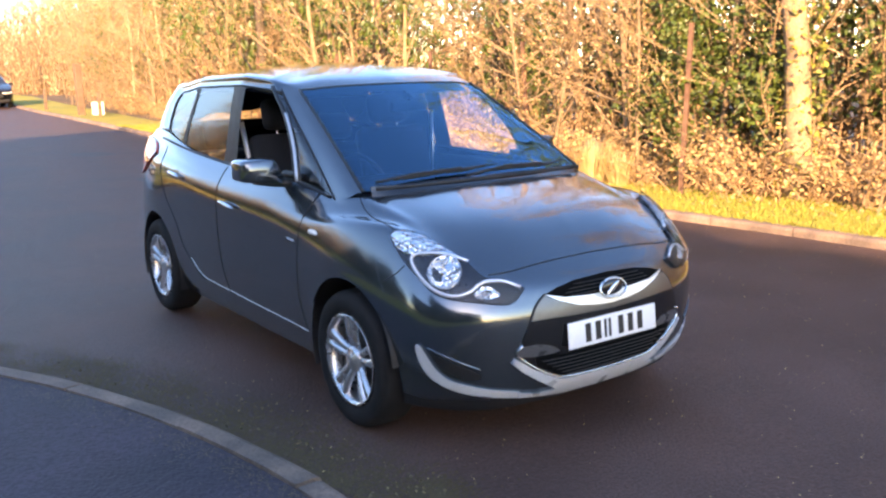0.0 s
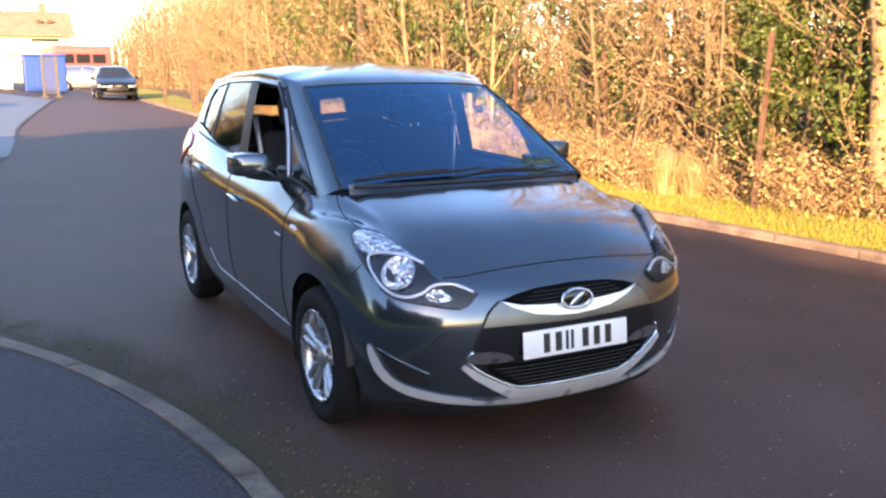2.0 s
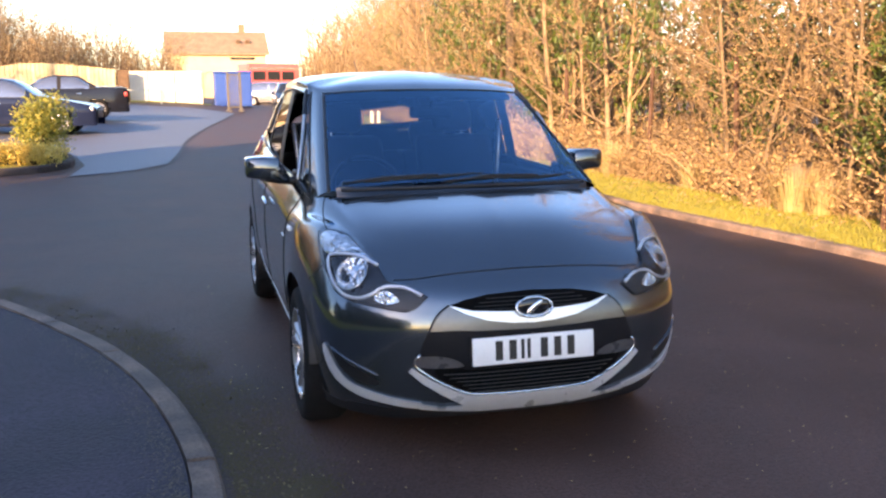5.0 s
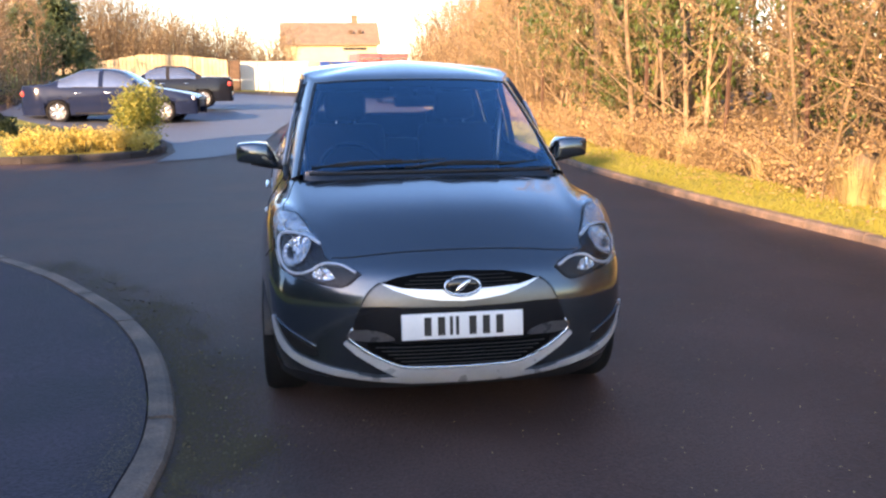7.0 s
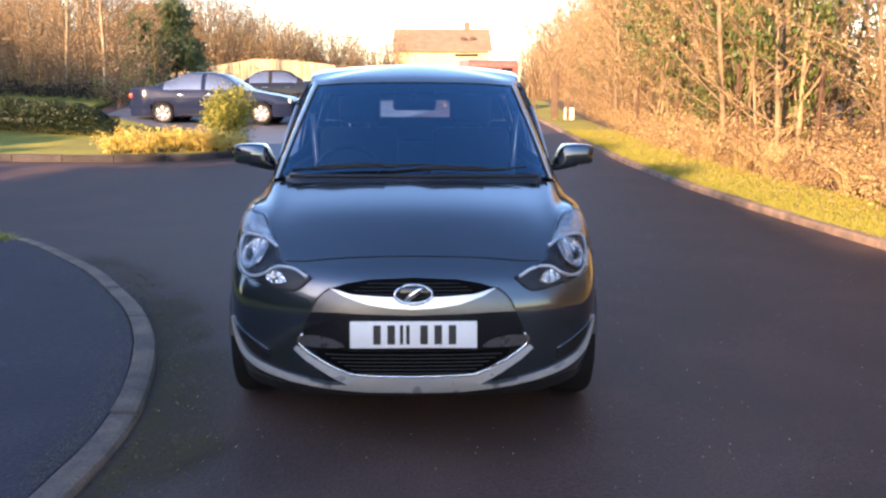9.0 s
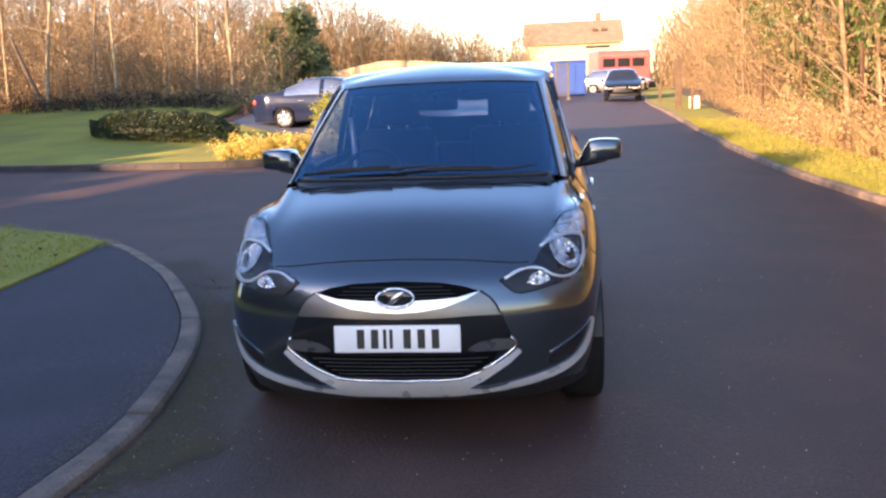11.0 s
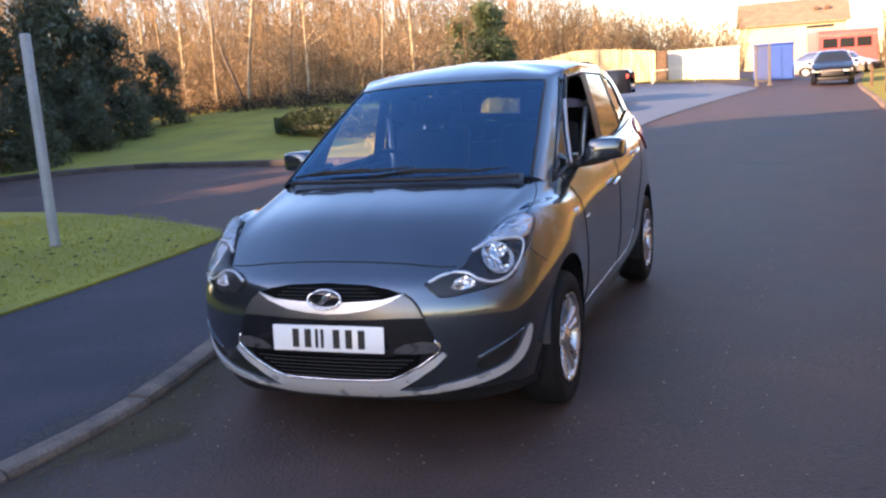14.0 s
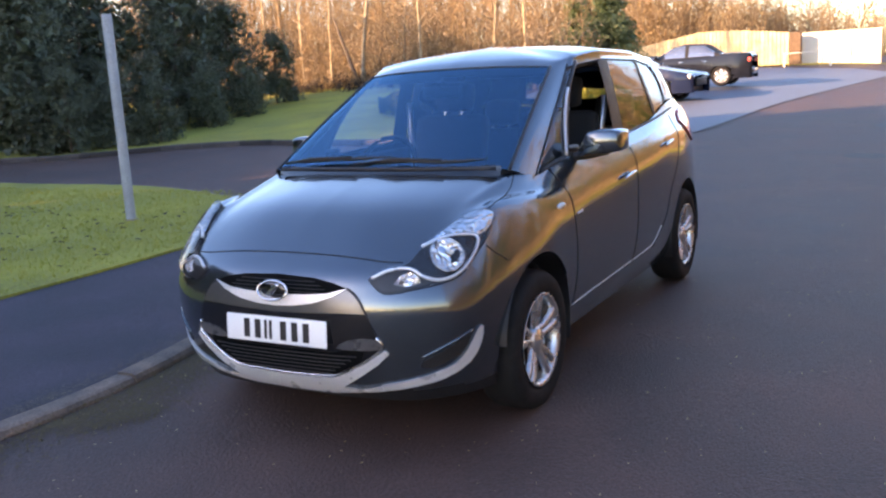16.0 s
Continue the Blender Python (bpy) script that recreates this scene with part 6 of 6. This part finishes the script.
EVER = [evergreen(500 + k, 3.9, 1.5, 7000, .085, M_CONIFER, "evergreen_shrub", "tall dark evergreen shrub at the lawn's edge", "shrub", "evergreen shrubs") for k in range(3)]
for x, y, s in ((-16.9, 11.4, 1.1), (-18.2, 12.4, 1.45), (-18.0, 14.4, 1.35), (-17.3, 17.0, 1.1), (-19.3, 11.6, 1.6), (-17.0, 18.9, .85), (-20.2, 15.0, 1.5), (-18.6, 18.6, 1.3), (-16.6, 20.6, .6), (-21, 11.5, 1.5), (-15.9, 16.2, .55), (-16.1, 11.5, .6), (-16.5, 13.2, .55), (-15.4, 17.8, .42), (-15.2, 13.8, .55), (-14.9, 15.5, .42), (-14.8, 12.4, .5), (-14.3, 13.2, .4), (-15.2, 11.3, .5)):
    place(EVER[R.randrange(3)], x, y, R.uniform(0, 360), s)
PINE = evergreen(520, 3.3, 1.7, 5200, .12, M_PINE, "conifer", "young green conifer beside the car park", "tree", "conifers", .8)
place(PINE, -9.6, 33, 0, 1.0)
place(PINE, -11.2, 34, 70, .8)


def clipped_hedge(x0, x1, y0, y1, h):
    lv, lf = [], []
    def spot(R):
        f = R.random()
        x, yy = x0 + (x1 - x0) * f, y0 + (y1 - y0) * f
        a = R.uniform(0, math.pi)
        e = min(1.0, 4.5 * min(f, 1 - f)) ** .5
        bump = 1 + .03 * math.sin(f * 23) + .02 * math.sin(f * 51 + 1)
        r = R.uniform(.9, 1.01) * bump
        return Vector((x, yy + math.cos(a) * .75 * e * r, ground_z(x, yy) + .08 + h * e * (.12 + .88 * math.sin(a) ** .5) * r if math.sin(a) > .25 else ground_z(x, yy) + .08 + R.uniform(0, h * .6)))
    leaf_cloud(610, 24000, spot, .062, lv, lf)
    ob = thing("hedge", label="low clipped dark green hedge on the lawn", category="hedge")
    mesh_object("leaves", lv, lf, M_HEDGE, ob, smooth=False)
    slab("woody_core", ((x0 + x1) / 2, (y0 + y1) / 2, ground_z((x0 + x1) / 2, y0) + h * .45), (abs(x1 - x0) * .80, .5, h * .45), M_CONIFER, ob, bevel=.2)
    return ob


clipped_hedge(-10.5, -6.7, 17.3, 17.0, .66)


def low_shrub(seed, w, h, n, leaf, size, name, label, cat, group):
    lv, lf, wv, wf = [], [], [], []
    Q = random.Random(seed)
    lumps = [(Vector((Q.gauss(0, w * .38), Q.gauss(0, w * .38), h * Q.uniform(.3, .75))), Q.uniform(.2, .36) * h + .06) for _ in range(14)]
    for c, r in lumps:
        tube_data([Vector((c.x * .2, c.y * .2, -.03)), Vector((c.x * .7, c.y * .7, c.z * .6)), c], [.012, .009, .004], 4, wv, wf, False)
    def spot(R):
        c, r = lumps[R.randrange(14)]
        d = Vector((R.gauss(0, 1), R.gauss(0, 1), R.gauss(0, 1))).normalized()
        return c + d * r * R.uniform(.5, 1.1)
    leaf_cloud(seed + 3, n, spot, size, lv, lf)
    return proto(tree_thing(name, (wv, wf), (lv, lf), M_DARKBARK, leaf, label, cat, group))


GOLD = [low_shrub(630 + k, .5, .52, 900, M_GOLD, .065, "golden_shrub", "low golden-leaved shrub in the sun", "shrub", "golden shrubs") for k in range(3)]
for k in range(9):
    place(GOLD[k % 3], -5.5 + k * .25, 13.15 + .05 * k + R.uniform(-.2, .2), R.uniform(0, 360), R.uniform(.62, .88), .09)
YG = low_shrub(640, .44, 1.15, 3800, M_YELLOWGREEN, .07, "variegated_bush", "rounded yellow-green variegated bush", "bush", "")
place(YG, -3.75, 14.3, 0, 1.0, .09)

# grass blades, where the camera comes near
def grass(name, spots, h, label, z):
    wv, wf = [], []
    Q = random.Random(700)
    for x, y in spots:
        g = ground_z(x, y) + z
        for _ in range(3):
            a = Q.uniform(0, 6.283)
            px, py = x + Q.uniform(-.03, .03), y + Q.uniform(-.03, .03)
            hh = h * Q.uniform(.5, 1.4)
            k = len(wv)
            wv += [(px - math.cos(a) * .004, py - math.sin(a) * .004, g), (px + math.cos(a) * .004, py + math.sin(a) * .004, g), (px + Q.uniform(-.5, .5) * hh, py + Q.uniform(-.5, .5) * hh, g + hh)]
            wf.append((k, k + 1, k + 2))
    return tagged(mesh_object(name, wv, wf, M_GRASS, smooth=False), label, "grass", kind="stuff")


def kerb_x(y):
    best = min(KERB_RIGHT, key=lambda p: abs(p[1] - y))
    return best[0]


spots = []
for k in range(15000):
    y = -1 + 24 * R.random() ** 1.3
    spots.append((kerb_x(y) + .09 + R.random() ** 1.5 * 1.55, y))
grass("verge_grass", spots, .05, "short yellow-green grass blades on the verge", .075)
spots = []
for k in range(15000):
    x, y = R.uniform(-12, -3.75), R.uniform(-.5, 6.9)
    if y < 7.0 + min(0, (x + 6.2) * -.62 if x > -6.2 else 0) - .45:
        spots.append((x, y))
grass("lawn_grass", spots, .035, "short mossy grass blades on the near lawn", .065)
# fallen leaves along the verge and kerbs
lv, lf = [], []
def litter_spot(R):
    y = -2 + 26 * R.random()
    x = kerb_x(y) + R.triangular(.2, 2.6, 1.7)
    return Vector((x, y, ground_z(x, y) + .10))
leaf_cloud(720, 2600, litter_spot, .06, lv, lf, .6)
tagged(mesh_object("fallen_leaves", lv, lf, M_DEAD, smooth=False), "brown fallen leaves along the wood's edge", "leaves", kind="stuff")
# moss and grit against the near kerb
strip = [p for p in offset_line(KERB_LEFT, 0.015) if -3.0 < p[0] and -6 < p[1] < 4.2]
Q = random.Random(9)
CLUMPS = [(strip[Q.randrange(len(strip))], Q.uniform(.03, .34), Q.uniform(.05, .16)) for _ in range(70)]
lv, lf = [], []
def moss_spot(R):
    """Most of the moss sits in clumps a hand or two from the kerb, the rest close against it."""
    if R.random() < .62:
        a, o, r = CLUMPS[R.randrange(len(CLUMPS))]
        return Vector((a[0] + o + R.gauss(0, r * .7), a[1] + o * .3 + R.gauss(0, r), .004))
    a = strip[R.randrange(len(strip))]
    o = abs(R.gauss(0, .12)) * R.random() ** .4
    return Vector((a[0] + .02 + o * .95, a[1] + o * .3 + R.uniform(-.2, .2), .004))
leaf_cloud(728, 15000, moss_spot, .018, lv, lf, .95, .05)
lv = [Vector((p.x, p.y, p.z + ground_z(p.x, p.y))) for p in lv]
tagged(mesh_object("gutter_moss", lv, lf, M_MOSSBIT, smooth=False), "dark olive moss and grit along the kerb", "moss", kind="stuff")
lv, lf = [], []
def grit_spot(R):
    a = strip[R.randrange(len(strip))]
    o = abs(R.gauss(0, .22))
    return Vector((a[0] + o * .9, a[1] + o * .3 + R.uniform(-.2, .2), .006))
leaf_cloud(730, 700, grit_spot, .016, lv, lf, .5)
tagged(mesh_object("gutter_grit", lv, lf, M_SCRAP, smooth=False), "small leaf scraps and grit in the gutter", "leaves", kind="stuff")
lv, lf = [], []
leaf_cloud(740, 2600, lambda R: Vector((R.uniform(-1.2, 4.6), -3.5 + 15 * R.random() ** 1.6, .008)), .011, lv, lf, .7)
lv = [Vector((p.x, p.y, p.z + ground_z(p.x, p.y))) for p in lv]
tagged(mesh_object("road_scraps", lv, lf, M_STRAW, smooth=False), "pale scraps of leaf scattered on the asphalt", "leaves", kind="stuff")

def ellipse(x, y, a, b, seed):
    Q = random.Random(seed)
    return [(x + a * math.cos(k * .3142) * Q.uniform(.8, 1.15), y + b * math.sin(k * .3142) * Q.uniform(.8, 1.15)) for k in range(20)]


for x, y, a, b, k in ((1.7, 15.3, .42, .55, 1), (1.5, 10.8, .34, .30, 2)):
    flat("road_patch", ellipse(x, y, a, b, k), 0.004, M_TAR, "small dark patch in the road surface", "patch")
lv, lf = [], []
def lawn_leaf(R):
    x, y = R.uniform(-9, -3.9), R.uniform(.5, 5.0)
    return Vector((x, y, ground_z(x, y) + .085))
leaf_cloud(860, 170, lawn_leaf, .07, lv, lf, .8)
tagged(mesh_object("lawn_leaves", lv, lf, M_LITTERSHADE, smooth=False), "dark fallen leaves on the near lawn", "leaves", kind="stuff")
inner = [p for p in offset_line(KERB_LEFT, -.14) if -3.4 < p[0] and -6 < p[1] < 4.6]
lv, lf = [], []
def edge_dirt(R):
    a = inner[R.randrange(len(inner))]
    o = abs(R.gauss(0, .07))
    x, y = a[0] - o, a[1] + R.uniform(-.2, .2) - o * .3
    return Vector((x, y, ground_z(x, y) + .047))
leaf_cloud(864, 3200, edge_dirt, .010, lv, lf, .95, .05)
tagged(mesh_object("pavement_dirt", lv, lf, M_SCRAP, smooth=False), "brown dirt along the kerb on the pavement", "dirt", kind="stuff")

# ---- unseen walls and trees, added for shade, that close the place behind the camera ----
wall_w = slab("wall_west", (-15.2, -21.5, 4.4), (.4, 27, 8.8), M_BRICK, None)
tagged(wall_w, "unseen tall plain wall added to shade the car and road", "wall", kind="structure")
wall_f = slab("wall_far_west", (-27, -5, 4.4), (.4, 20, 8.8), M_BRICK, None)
tagged(wall_f, "unseen tall plain wall added to shade the shrubs", "wall", kind="structure")
# sun blockers out of view, added along both walls
BIG = [evergreen(540 + k, 8.6, 2.2, 3600, .30, M_CONIFER, "evergreen_tree", "unseen tall dark evergreen tree added to cast shade", "tree", "evergreen trees", .25) for k in range(2)]
for k in range(13):
    place(BIG[k % 2], -14.0 + R.uniform(-.4, .4), -33 + 2.5 * k, R.uniform(0, 360), R.uniform(.92, .97))
# low unseen trees added to break up the edge of the shade
for x, y, s in ((-14.3, .6, .42), (-14.9, 3.4, .42), (-14.2, 6.3, .40)):
    place(BIG[0], x, y, R.uniform(0, 360), s)
for k in range(8):
    place(BIG[k % 2], -25.4 + R.uniform(-.4, .4), -14 + 2.6 * k, R.uniform(0, 360), R.uniform(.9, 1.0))
for k in range(7):
    place(EVER[k % 3], -12 + 5.0 * k, -46 + R.uniform(-1, 1), R.uniform(0, 360), R.uniform(.7, .9))
